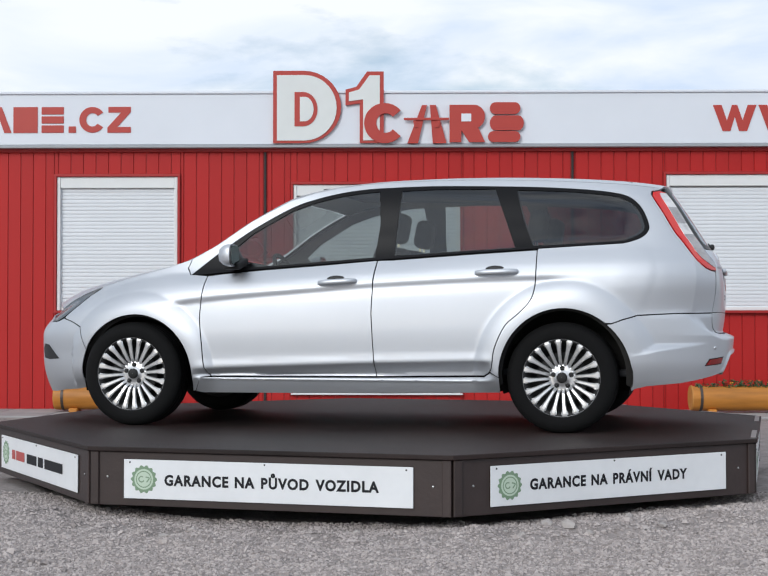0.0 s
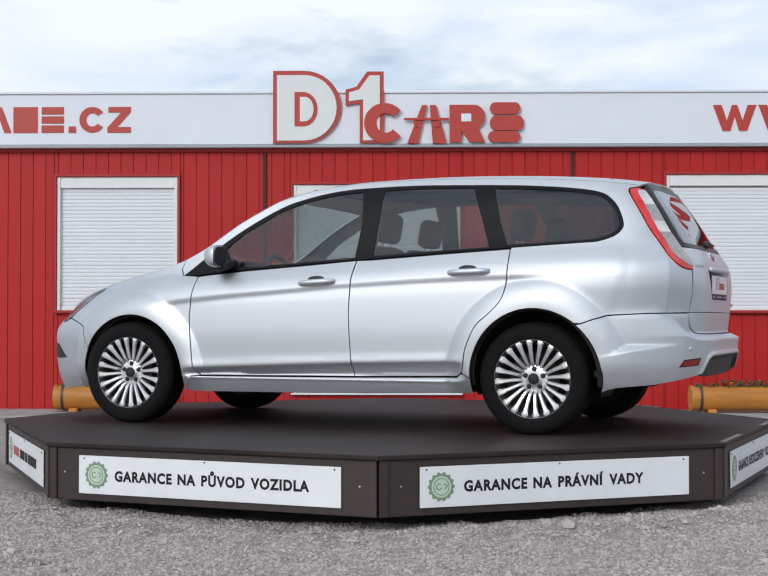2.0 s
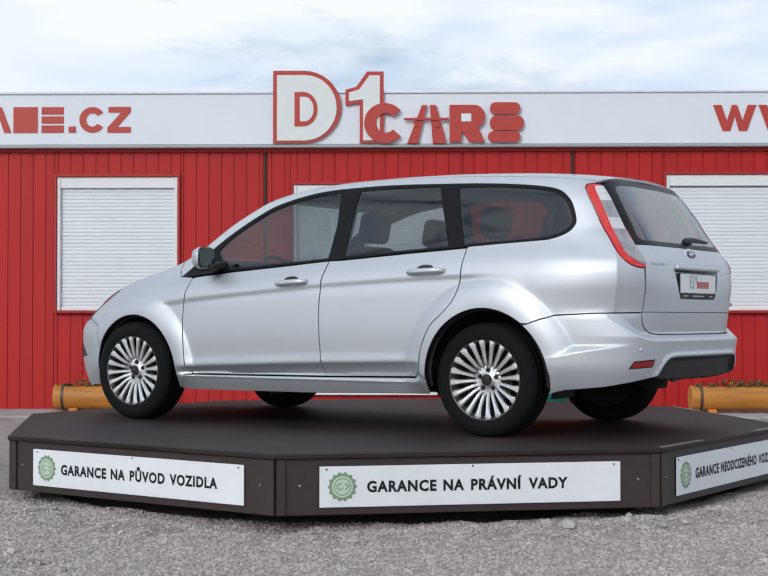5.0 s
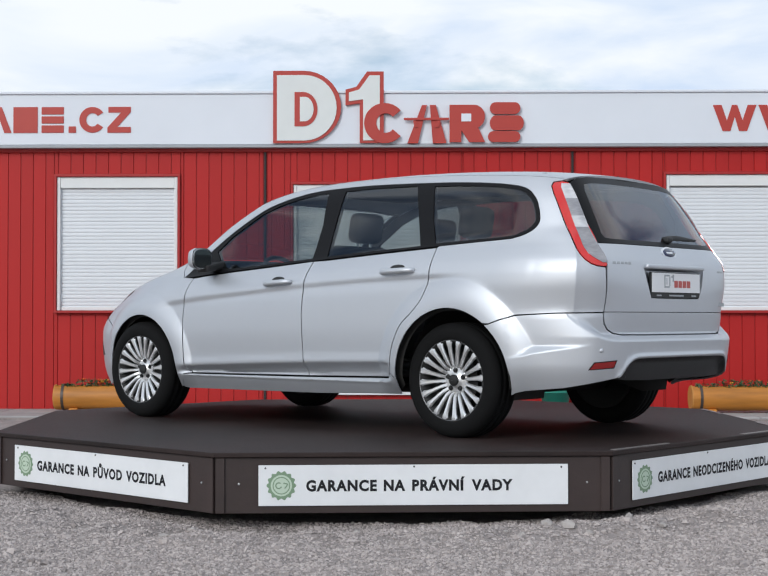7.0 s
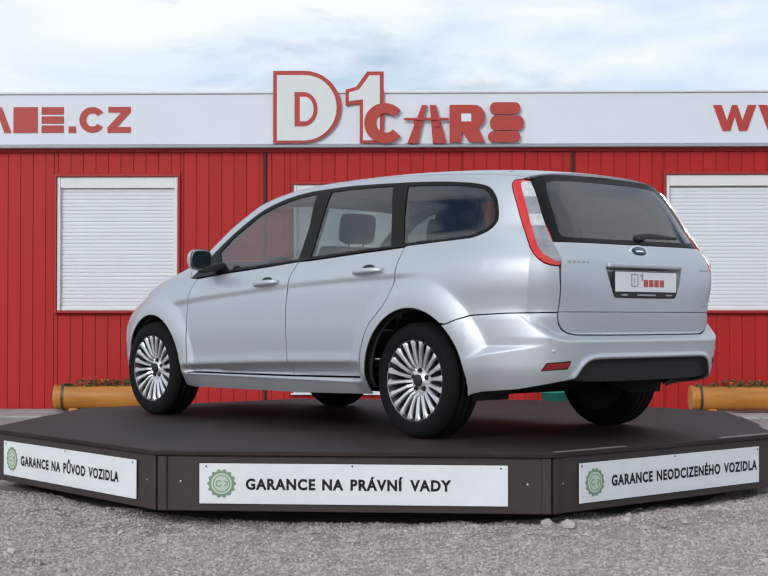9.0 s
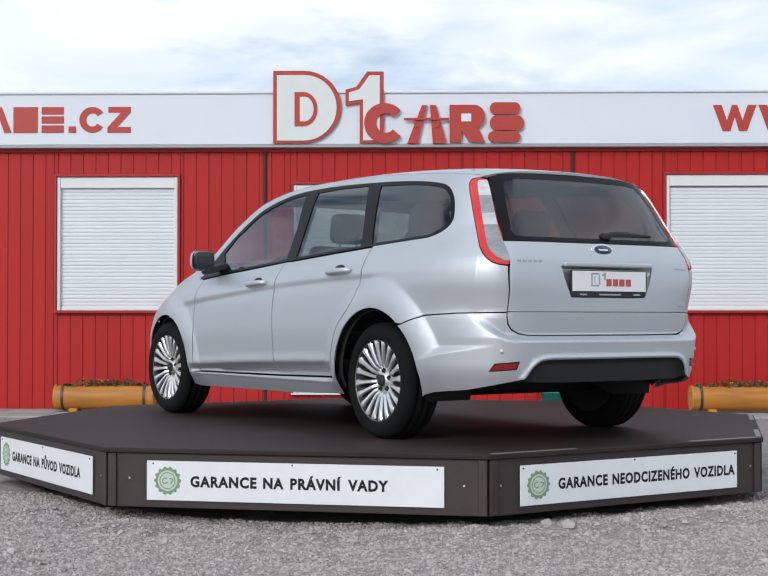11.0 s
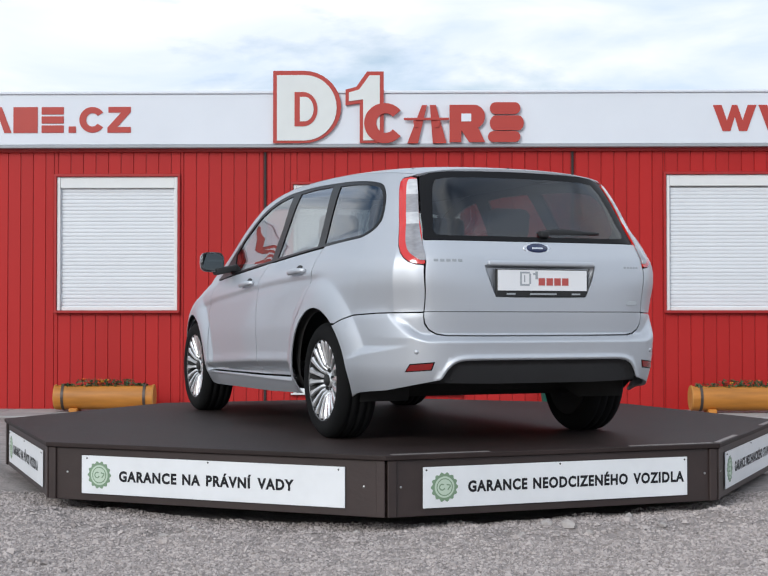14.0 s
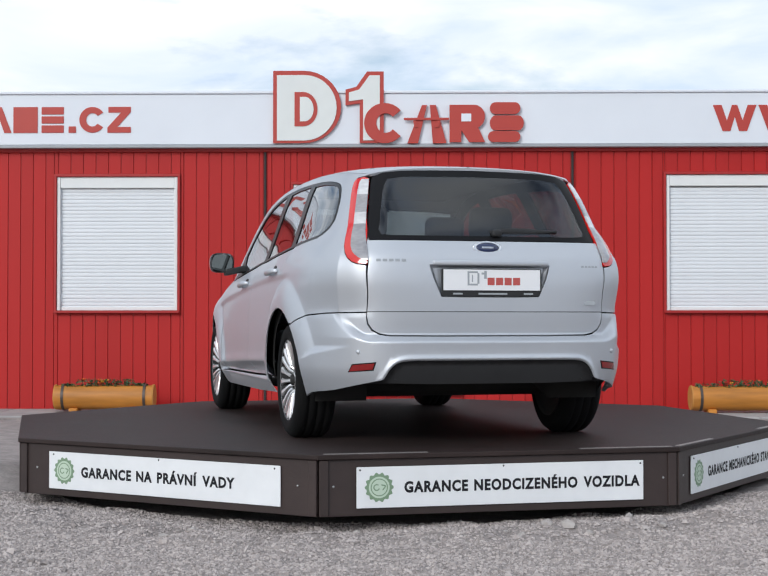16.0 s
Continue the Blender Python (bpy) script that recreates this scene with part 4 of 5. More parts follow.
def crease_points():
    """Sheet coordinates set closely along the creases, so that they come out crisp."""
    out = []
    for k in range(150):
        x = -1.2 + .0187 * k
        zs = SHOULDER(x)
        if x < 1.55:
            out += [side(x, zs + dz) for dz in (.010, .003, -.005, -.015, -.027, -.040, -.052)]
        if -.94 < x < .96:
            zl = LOWLINE(x)
            out += [side(x, zl + dz) for dz in (.024, .010, .002, -.006, -.025, -.050)] + [side(x, .287), side(x, .299), side(x, .311)]
    out += [(CORNER_U + du, .66 + .015 * k) for k in range(34) for du in (-.012, -.005, 0, .005, .012)]
    for k in range(30):
        x = 1.60 + .0165 * k
        out += [side(x, FACET_LO(x) + dz) for dz in (.008, .003, -.002, -.008)] + [side(x, FACET_HI(x) + dz) for dz in (.007, .002, -.003, -.009)]
    for k in range(40):
        Y = .66 + .005 * k
        s = SCOOP(Y)
        u = to_u(math.asin(Y ** (expo(s, False) / 2)), False)
        out += [(u, s + dz) for dz in (-.014, -.003)] if Y < .74 else []
    out += [(2.0 + .0085 * i + .004 * (j % 2), .535 + .0075 * j) for i in range(30) for j in range(21)]
    for k in range(60):
        y = .0098 * k
        out += [rear(-y, INSERT(y) + dz) for dz in (.004, .009, .015, .021, .028, .036)]
    for k in range(46):
        out += [rear(-.018 * k, z) for z in (.595, .587, .579, .571, .563, .555, .547, .539, .531)]
    for a in (ARCH_F, ARCH_R):
        for k in range(110):
            g = radians(-10 + 200 * k / 109)
            out += [side(a[0] + a[2] * r / .372 * math.cos(g), a[1] + a[3] * r / .372 * math.sin(g)) for r in (.382, .390, .506, .514, .521, .528, .535)]
    return out


CREASES = []


def sheet(loops, place, normal, grid=.036, thick=.012):
    """Triangles over an outline (with holes), laid on a curved form: points, faces, normals."""
    loops = [dense(lp) for lp in loops]
    pts, edges = [], []
    for lp in loops:
        o = len(pts)
        pts += lp
        edges += [(o + k, o + (k + 1) % len(lp)) for k in range(len(lp))]
    rim = np.array(pts)
    x0, y0 = rim.min(0)
    x1, y1 = rim.max(0)
    if grid < .03:
        if not CREASES:
            CREASES.extend(crease_points())
        for x, y in CREASES:
            if x0 < x < x1 and y0 < y < y1 and ((rim - (x, y)) ** 2).sum(1).min() > .004 ** 2 and inside(loops, x, y):
                pts.append((x, y))
        rim = np.array(pts)
    for i in range(int((x1 - x0) / grid) + 1):
        for j in range(int((y1 - y0) / grid) + 1):
            x, y = x0 + (i + .5 * (j % 2)) * grid, y0 + j * grid
            if ((rim - (x, y)) ** 2).sum(1).min() > (.45 * grid) ** 2 and inside(loops, x, y):
                pts.append((x, y))
    vs, _, fs, *_ = delaunay_2d_cdt([Vector(p) for p in pts], edges, [], 0, 1e-6)
    tris = [f for f in fs if inside(loops, sum(vs[i].x for i in f) / 3, sum(vs[i].y for i in f) / 3)]
    P = [place(v.x, v.y) for v in vs]
    N = [normal(v.x, v.y) for v in vs]
    faces, norms = [], []
    count = {}
    for f in tris:
        g = (P[f[1]] - P[f[0]]).cross(P[f[2]] - P[f[0]])
        f = list(f)
        if g.dot(N[f[0]]) < 0:
            f.reverse()
        faces.append(f)
        norms += [N[i] for i in f]
        for a, b in zip(f, f[1:] + f[:1]):
            count[(a, b)] = True
    if thick:
        for a, b in [e for e in count if (e[1], e[0]) not in count and abs(P[e[0]].y) + abs(P[e[1]].y) > .004]:
            o = len(P)
            q = [P[b], P[a], P[a] - N[a] * thick, P[b] - N[b] * thick]
            P += q
            g = (q[1] - q[0]).cross(q[2] - q[0])
            g = g.normalized() if g.length > 1e-12 else N[a]
            faces.append([o, o + 1, o + 2, o + 3])
            norms += [g] * 4
    return P, faces, norms


def sheet_part(name, data, material, car, label="", hand=1, both=False):
    """Links laid triangles as a part; hand -1: its mirror image on the right flank; both: the two joined."""
    P, F, N = data
    vs, fs, ns = [], [], []
    for s in ((1, -1) if both else (hand,)):
        o = len(vs)
        vs += [(p.x, p.y * s, p.z) for p in P]
        if s == 1:
            fs += [[i + o for i in f] for f in F]
            ns += [tuple(n) for n in N]
        else:
            k = 0
            for f in F:
                fs.append([i + o for i in reversed(f)])
                ns += [(n.x, -n.y, n.z) for n in reversed(N[k:k + len(f)])]
                k += len(f)
    me = bpy.data.meshes.new(name)
    me.from_pydata(vs, [], fs)
    me.polygons.foreach_set("use_smooth", [True] * len(me.polygons))
    me.normals_split_custom_set(ns)
    ob = link(name, me, material, car, label)
    ob.location = OFF
    return ob


def panel(name, loops, material, car, label="", gap=.0032, push=0.0, thick=.007, hand=None, both=False, grid=.022):
    lp = [shrink(loops[0], gap)] + [shrink(h, -gap) for h in loops[1:]] if gap else loops
    data = sheet(lp, lambda u, z: skin(u, z, push), skin_normal, grid, thick)
    if both:
        return sheet_part(name, data, material, car, label, both=True)
    return [sheet_part(name, data, material, car, label, h) for h in ((1, -1) if hand is None else (hand,))]


# outlines on the flank, x and z
SEAM_F = [(-.842, .915), (-.855, .805), (-.867, .656), (-.849, .508), (-.831, .36), (-.80, .308)]
SEAM_B = [(.224, 1.0), (.214, .887), (.207, .685), (.22, .455), (.228, .314)]
SEAM_R = [(1.176, 1.052), (1.176, .881), (1.155, .768), (1.084, .685), (1.005, .614), (.945, .488), (.930, .400), (.914, .352), (.875, .324)]
DLO_TOP = [(-.960, .919), (-.770, 1.069), (-.572, 1.205), (-.340, 1.331), (-.19, 1.382), (-.042, 1.415), (.10, 1.434), (.246, 1.442), (.564, 1.447), (1.012, 1.434), (1.25, 1.422), (1.448, 1.406), (1.60, 1.386), (1.685, 1.362), (1.74, 1.32), (1.775, 1.27), (1.805, 1.19), (1.795, 1.15), (1.765, 1.122), (1.72, 1.102), (1.663, 1.087)]
DLO_LOW = [(1.4, 1.073), (1.183, 1.061), (.75, 1.037), (.319, 1.010), (-.1, .984), (-.494, .957), (-.75, .936)]
EDGE = [(-2.03, .66), (-1.93, .72), (-1.84, .77), (-1.72, .818), (-1.6, .855), (-1.48, .888), (-1.36, .918), (-1.24, .944), (-1.12, .972), (-1.0, 1.010), (-.905, 1.053), (-.80, 1.112), (-.60, 1.249), (-.36, 1.377), (-.20, 1.425), (-.05, 1.453), (.1, 1.470), (.25, 1.480), (.56, 1.486), (.8, 1.485), (1.01, 1.479), (1.25, 1.468), (1.45, 1.455), (1.65, 1.440), (1.80, 1.424), (1.865, 1.414)]
LAMP_OUT = [(2.115, 1.401), (2.036, 1.3945), (2.009, 1.373), (2.006, 1.332), (2.012, 1.287), (2.024, 1.207), (2.036, 1.136), (2.052, 1.066), (2.068, 1.026), (2.0895, .991), (2.1173, .963), (2.1525, .942), (2.1927, .9304)]   # sheet coordinates


def ell(a, deg0, deg1, n=22, grow=0.0):
    return [(a[0] + (a[2] + grow) * math.cos(radians(deg0 + (deg1 - deg0) * k / n)), a[1] + (a[3] + grow) * math.sin(radians(deg0 + (deg1 - deg0) * k / n))) for k in range(n + 1)]


def rounded(points):
    """The same line with soft bends between its points."""
    P = [points[0]] + list(points) + [points[-1]]
    out = []
    for a, b, c, d in zip(P, P[1:], P[2:], P[3:]):
        for j in range(4):
            t = j / 4
            out.append(tuple(.5 * (2 * b[i] + (c[i] - a[i]) * t + (2 * a[i] - 5 * b[i] + 4 * c[i] - d[i]) * t * t + (3 * b[i] - a[i] - 3 * c[i] + d[i]) * t ** 3) for i in (0, 1)))
    return out + [points[-1]]


SEAM_F, SEAM_R = rounded(SEAM_F), rounded(SEAM_R)


def flank(points):
    return [side(x, z) for x, z in dense(points)[:]]


def open_flank(points):
    """Flank points of an open line, closely set."""
    out = []
    for a, b in zip(points, points[1:]):
        m = max(1, int(math.hypot(b[0] - a[0], b[1] - a[1]) / .03))
        out += [side(a[0] + (b[0] - a[0]) * j / m, a[1] + (b[1] - a[1]) * j / m) for j in range(m)]
    return out + [side(*points[-1])]


# the upper form: bonnet, windscreen and roof between the middle line and the edge
MID = [(-2.17, .68), (-2.09, .775), (-2.0, .825), (-1.86, .872), (-1.72, .905), (-1.58, .935), (-1.44, .962), (-1.31, .985), (-1.2, 1.008), (-1.10, 1.035), (-1.01, 1.085), (-.93, 1.135), (-.72, 1.268), (-.46, 1.412), (-.27, 1.463), (-.09, 1.490), (.08, 1.506), (.24, 1.517), (.55, 1.527), (.8, 1.528), (1.0, 1.525), (1.24, 1.516), (1.44, 1.505), (1.65, 1.488), (1.82, 1.468), (1.90, 1.455)]
S_COWL, S_HEAD, S_TOP = 9.6, 13.0, len(MID) - 1


def catmull(pts, s):
    k = min(int(s), len(pts) - 2)
    t = s - k
    p = [Vector(pts[max(0, min(len(pts) - 1, k + j))]) for j in (-1, 0, 1, 2)]
    return .5 * ((2 * p[1]) + (p[2] - p[0]) * t + (2 * p[0] - 5 * p[1] + 4 * p[2] - p[3]) * t * t + (3 * p[1] - p[0] - 3 * p[2] + p[3]) * t ** 3)


EDGE3 = [tuple(skin(*side(x, z))) for x, z in EDGE]


def crown(s, v, push=0.0):
    m, e = catmull(MID, s), catmull(EDGE3, s)
    a = abs(v)
    q = Vector((m.x + (e.x - m.x) * a ** 2, e.y * -v, m.y + (e.z - m.y) * (.55 * a ** 2 + .45 * a ** 5)))
    if push:
        q += crown_normal(s, v) * push
    return q


def crown_normal(s, v):
    e = .02
    s0, s1 = max(0, s - .08), min(len(MID) - 1.001, s + .08)
    a = crown(s1, v) - crown(s0, v)
    b = crown(s, min(1, v + e)) - crown(s, max(-1, v - e))
    n = a.cross(b)
    if n.z < 0:
        n = -n
    return n.normalized()


def crown_part(name, s0, s1, v0, v1, material, car, label="", push=0.0, ns=24, nv=28, thick=.014):
    P, F, N = [], [], []
    for i in range(ns + 1):
        for j in range(nv + 1):
            s, v = s0 + (s1 - s0) * i / ns, v0 + (v1 - v0) * j / nv
            P.append(crown(s, v, push))
            N.append(crown_normal(s, v))
    norms = []
    for i in range(ns):
        for j in range(nv):
            a = i * (nv + 1) + j
            f = [a, a + 1, a + nv + 2, a + nv + 1]
            g = (P[f[1]] - P[f[0]]).cross(P[f[2]] - P[f[0]])
            if g.dot(N[a]) < 0:
                f.reverse()
            F.append(f)
            norms += [N[k] for k in f]
    ring = [j for j in range(nv + 1)] + [i * (nv + 1) + nv for i in range(1, ns + 1)] + [ns * (nv + 1) + j for j in range(nv - 1, -1, -1)] + [i * (nv + 1) for i in range(ns - 1, 0, -1)]
    for a, b in zip(ring, ring[1:] + ring[:1]):
        o = len(P)
        q = [P[b], P[a], P[a] - N[a] * thick, P[b] - N[b] * thick]
        P += q
        g = (q[1] - q[0]).cross(q[2] - q[0])
        g = g.normalized() if g.length > 1e-12 else N[a]
        F.append([o, o + 1, o + 2, o + 3])
        norms += [g] * 4
    return sheet_part(name, (P, F, norms), material, car, label)


def loft(rings, bm=None, cap=True):
    out = bmesh.new() if bm is None else bm
    vs = [[out.verts.new(p) for p in r] for r in rings]
    n = len(vs[0])
    for a, b in zip(vs, vs[1:]):
        for k in range(n):
            out.faces.new((a[k], a[(k + 1) % n], b[(k + 1) % n], b[k]))
    if cap:
        out.faces.new(vs[0][::-1])
        out.faces.new(vs[-1])
    bmesh.ops.recalc_face_normals(out, faces=out.faces[:])
    return out


def car_part(name, bm, material, parent, label="", smooth=True, at=None):
    ob = part(name, bm, material, parent, label, smooth)
    ob.location = OFF if at is None else at
    return ob


def build_wheel(car, x, hand):
    """A wheel with its tyre and a twenty-spoke alloy rim; faces out to -y on the left flank."""
    m = pose(0, 0, 0, 90, 0, 0) if hand > 0 else pose(0, 0, 0, -90, 0, 0)
    R = .317
    # barrel coloured near black so the spoke gaps look shaded
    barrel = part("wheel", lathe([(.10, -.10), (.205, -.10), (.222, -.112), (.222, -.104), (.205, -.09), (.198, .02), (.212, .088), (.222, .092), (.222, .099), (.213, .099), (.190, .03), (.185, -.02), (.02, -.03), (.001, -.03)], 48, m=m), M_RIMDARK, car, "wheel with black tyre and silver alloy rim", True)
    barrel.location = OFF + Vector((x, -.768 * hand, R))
    prof = [(.220, .100), (.226, .106), (.236, .110), (.262, .112), (.286, .108), (.300, .098), (.309, .088), (R, .072), (R + .001, .052), (R - .005, .049), (R - .005, .043), (R + .001, .040), (R + .002, .006), (R - .005, .004), (R - .005, -.004), (R + .002, -.006), (R + .001, -.040), (R - .005, -.043), (R - .005, -.049), (R + .001, -.052), (R, -.072), (.300, -.098), (.262, -.112), (.220, -.100)]
    part("tyre", lathe(prof, 64, m=m), M_TYRE, barrel, "black low-profile tyre", True)
    part("rim", lathe([(.2245, .094), (.224, .102), (.2215, .103), (.2195, .098), (.213, .084), (.204, .060)], 64, m=m), M_LIP, barrel, "grey rim lip", True)
    bm = bmesh.new()                       # one spoke, flared to the lip
    rings = []
    for r, wd, h, th in ((.068, .0095, .060, .016), (.09, .0095, .080, .02), (.13, .0105, .090, .022), (.165, .0120, .096, .022), (.190, .0150, .100, .02), (.207, .020, .101, .018), (.2185, .024, .100, .014)):
        rings.append([(r, -wd, h - .008), (r, -wd * .55, h), (r, wd * .55, h), (r, wd, h - .008), (r, wd * .8, h - th), (r, -wd * .8, h - th)])
    loft(rings, bm)
    me = bpy.data.meshes.new("spoke")
    bm.to_mesh(me)
    bm.free()
    me.materials.append(M_RIM)
    for k in range(20):
        s = link("spoke", me, None, barrel)
        s.matrix_basis = m @ pose(0, 0, 0, 0, 0, 18 * k + 5)
    part("hub", lathe([(.078, .040), (.080, .052), (.074, .058), (.060, .056), (.040, .060), (.034, .070), (.001, .070)], 40, m=m), M_RIM, barrel, "silver hub disc", True)
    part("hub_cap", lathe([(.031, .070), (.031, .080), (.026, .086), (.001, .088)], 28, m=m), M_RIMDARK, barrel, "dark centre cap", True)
    nut = lathe([(.0150, .054), (.0150, .0595), (.0105, .060), (.0095, .070), (.001, .071)], 10)
    mn = bpy.data.meshes.new("lug_nut")
    nut.to_mesh(mn)
    nut.free()
    mn.materials.append(M_RIMDARK)
    for k in range(5):
        s = link("lug_nut", mn, None, barrel)
        s.matrix_basis = m @ pose(0, 0, 0, 0, 0, 72 * k + 90) @ pose(.054, 0, 0)
    # disc takes the same painted shade as the barrel
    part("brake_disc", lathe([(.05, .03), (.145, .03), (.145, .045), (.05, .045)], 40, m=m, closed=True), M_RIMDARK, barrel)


def build_mirror(car, hand):
    rings = []
    for k, (dx, s) in enumerate(((-.080, .25), (-.068, .60), (-.045, .86), (-.015, 1.0), (.006, 1.0), (.014, .97))):
        rings.append([Vector((-.640 + dx, (-.940 + .082 * s * math.copysign(abs(math.cos(a)) ** .6, math.cos(a))) * hand, 1.034 + .068 * s * math.copysign(abs(math.sin(a)) ** .65, math.sin(a)))) for a in [2 * math.pi * j / 20 for j in range(20)]])
    mirror = car_part("wing_mirror", loft(rings), M_PAINT, car, "silver wing mirror housing with darkly tinted mirror glass")
    g = loft([[Vector((-.625 + d, (-.940 + .072 * math.copysign(abs(math.cos(a)) ** .6, math.cos(a))) * hand, 1.034 + .058 * math.copysign(abs(math.sin(a)) ** .65, math.sin(a)))) for a in [2 * math.pi * j / 20 for j in range(20)]] for d in (0, .004)])
    part("mirror_glass", g, M_MIRROR, mirror, "mirror glass with a dark reflection tinted in")
    fr = loft([[Vector((-.629 + d, (-.940 + k * math.copysign(abs(math.cos(a)) ** .6, math.cos(a))) * hand, 1.034 + k * .82 * math.copysign(abs(math.sin(a)) ** .65, math.sin(a)))) for a in [2 * math.pi * j / 20 for j in range(20)]] for d, k in ((0, .083), (.003, .081))])
    part("mirror_bezel", fr, M_PLASTIC, mirror, "black bezel")
    st = box((.11, .17, .045), (-.655, -.835 * hand, .985), .012, rot=Matrix.Rotation(radians(12 * hand), 4, 'X'), segments=2)
    part("mirror_foot", st, M_PLASTIC, mirror, "black mirror foot")


def build_handle(car, parent, x0, x1, z, hand, slope):
    y = -.905
    n, rings = 14, []
    for k in range(n + 1):
        t = k / n
        x = x0 + (x1 - x0) * t
        out = .030 * (1 - abs(2 * t - 1) ** 4) + .008
        r = .017 * (1 - .35 * abs(2 * t - 1) ** 6)
        base = skin(*side(x, z + slope * (t - .5))).y
        rings.append([Vector((x, (base - out + .012 * math.cos(a)) * hand, z + slope * (t - .5) + r * math.sin(a))) for a in [2 * math.pi * j / 12 for j in range(12)]])
    h = part("handle", loft(rings), M_PAINT, parent, "silver pull handle", True)
    cx = (x0 + x1) / 2 - .01
    base = skin(*side(cx, z + .02)).y
    # flat black ellipsoid stands in for the shade in the cup's hollow
    cup = bmesh.new()
    bmesh.ops.create_uvsphere(cup, u_segments=20, v_segments=10, radius=1, matrix=Matrix.Translation((cx, (base + .004) * hand, z + .006)) @ Matrix.Diagonal((.068, .008, .033, 1)))
    part("handle_cup", cup, M_PLASTIC, parent, "handle cup, its shade painted black", True)


def build_seat(car, x, y, wide, head=(0,)):
    seat = car_part("seat", box((.50, wide, .16), (x, y, .50), .05, segments=3), M_SEAT, car, "dark cloth seat")
    part("backrest", box((.14, wide, .62), (x + .30, y, .80), .05, rot=Matrix.Rotation(radians(14), 4, 'Y'), segments=3), M_SEAT, seat, "", True)
    for hy in head:
        part("headrest", box((.10, .26, .19), (x + .405, y + hy, 1.215), .045, rot=Matrix.Rotation(radians(10), 4, 'Y'), segments=3), M_SEAT, seat, "", True)
        for s in (-1, 1):
            part("headrest_post", box((.012, .012, .12), (x + .385, y + hy + .06 * s, 1.09)), M_CHROME, seat)


def build_car():
    car = tagged(new("car"), "silver five-door estate car with tinted glass, parked on the turntable", "car")
    car.location = (0, 0, DECK)
    car.rotation_euler = (0, 0, radians(-13.97))

    # --- dark inner shell behind the gaps, with the wheel openings
    belt = open_flank([(-.80, .90), (-.494, .940), (.319, .995), (1.183, 1.045), (1.66, 1.07)])
    low = [(1.78, .30), (1.72, .26)] + ell(ARCH_R, -6, 186, 24, -.012) + [(.93, .25), (-.88, .24)] + ell(ARCH_F, -12, 192, 24, -.012) + [(-1.68, .26), (-1.80, .28)]
    shell = belt + open_flank([(1.80, 1.10), (1.98, 1.03)]) + [rear(-.6, 1.03), rear(-.3, 1.03), rear(-.001, 1.03)] + [rear(-.001, .42), rear(-.5, .42)] + open_flank(low)
    shell += [nose(-.5, .30), nose(-.001, .30), nose(-.001, .60), nose(-.5, .62)] + open_flank([(-1.78, .72), (-1.5, .83), (-1.2, .90), (-.95, .92)])
    panel("inner_shell", [shell], M_UNDER, car, "dark inner body shell", gap=0, push=-.05, thick=0, both=True, grid=.06)

    # --- flank panels
    top_f = [p for p in EDGE if -1.66 < p[0] < -.95]
    fender = open_flank([(-.960, .926), (-.853, .918)] + SEAM_F + [(-.86, .30), (-.905, .215)] + ell(ARCH_F, -14, 155, 26) + [(-1.693, .604), (-1.77, .6365), (-1.838, .6565), (-1.832, .668), (-1.735, .747), (-1.665, .808), (-1.60, .845)] + top_f + [(-.965, 1.022), (-.985, .965)])
    panel("front_fender", [fender], M_PAINT, car, "silver front wing")
    for hand in (1, -1):
        fd = panel("front_door", [open_flank(SEAM_F + SEAM_B[::-1] + [(-.1, .975), (-.494, .948), (-.75, .926)])], M_PAINT, car, "silver front door", hand=hand)[0]
        build_handle(car, fd, -.12, .115, .872, hand, .012)
        rd = panel("rear_door", [open_flank(SEAM_B + SEAM_R[::-1] + [(.75, 1.028), (.319, 1.001)])], M_PAINT, car, "silver rear door", hand=hand)[0]
        build_handle(car, rd, .825, 1.075, .923, hand, .008)
    sill = open_flank([(-.80, .302), (.228, .308), (.875, .317), (.914, .342), (.968, .312), (.968, .228), (.3, .212), (-.86, .206), (-.905, .215), (-.865, .30)])
    panel("sill", [sill], M_PAINT, car, "silver door sill", gap=.0014)
    roof_line = [p for p in EDGE if p[0] > -.95]
    side_frame = open_flank([(-.985, .965), (-.965, 1.022)] + roof_line) + LAMP_OUT + [tail(-.66, .925), tail(-.655, .80), tail(-.655, .688)] + open_flank([(2.085, .686), (1.95, .684), (1.746, .674), (1.66, .65), (1.597, .627)] + ell(ARCH_R, 52, 172, 20) + [(.968, .314), (.918, .345)] + SEAM_R[::-1][4:] + [(1.183, 1.061), (1.4, 1.073)] + rounded(DLO_TOP)[::-1])
    panel("side_frame", [side_frame], M_PAINT, car, "silver roof frame and rear quarter panel")

    # --- side windows: gloss black surround and three panes
    g_f = [(-.685, 1.085), (-.572, 1.180), (-.338, 1.312), (-.19, 1.363), (-.039, 1.397), (.10, 1.415), (.200, 1.422), (.222, 1.22), (.205, 1.017), (-.1, .996), (-.50, .970), (-.60, .968)]
    g_r = [(.338, 1.424), (.56, 1.430), (.905, 1.424), (.965, 1.27), (1.045, 1.066), (.75, 1.050), (.322, 1.026), (.326, 1.22)]
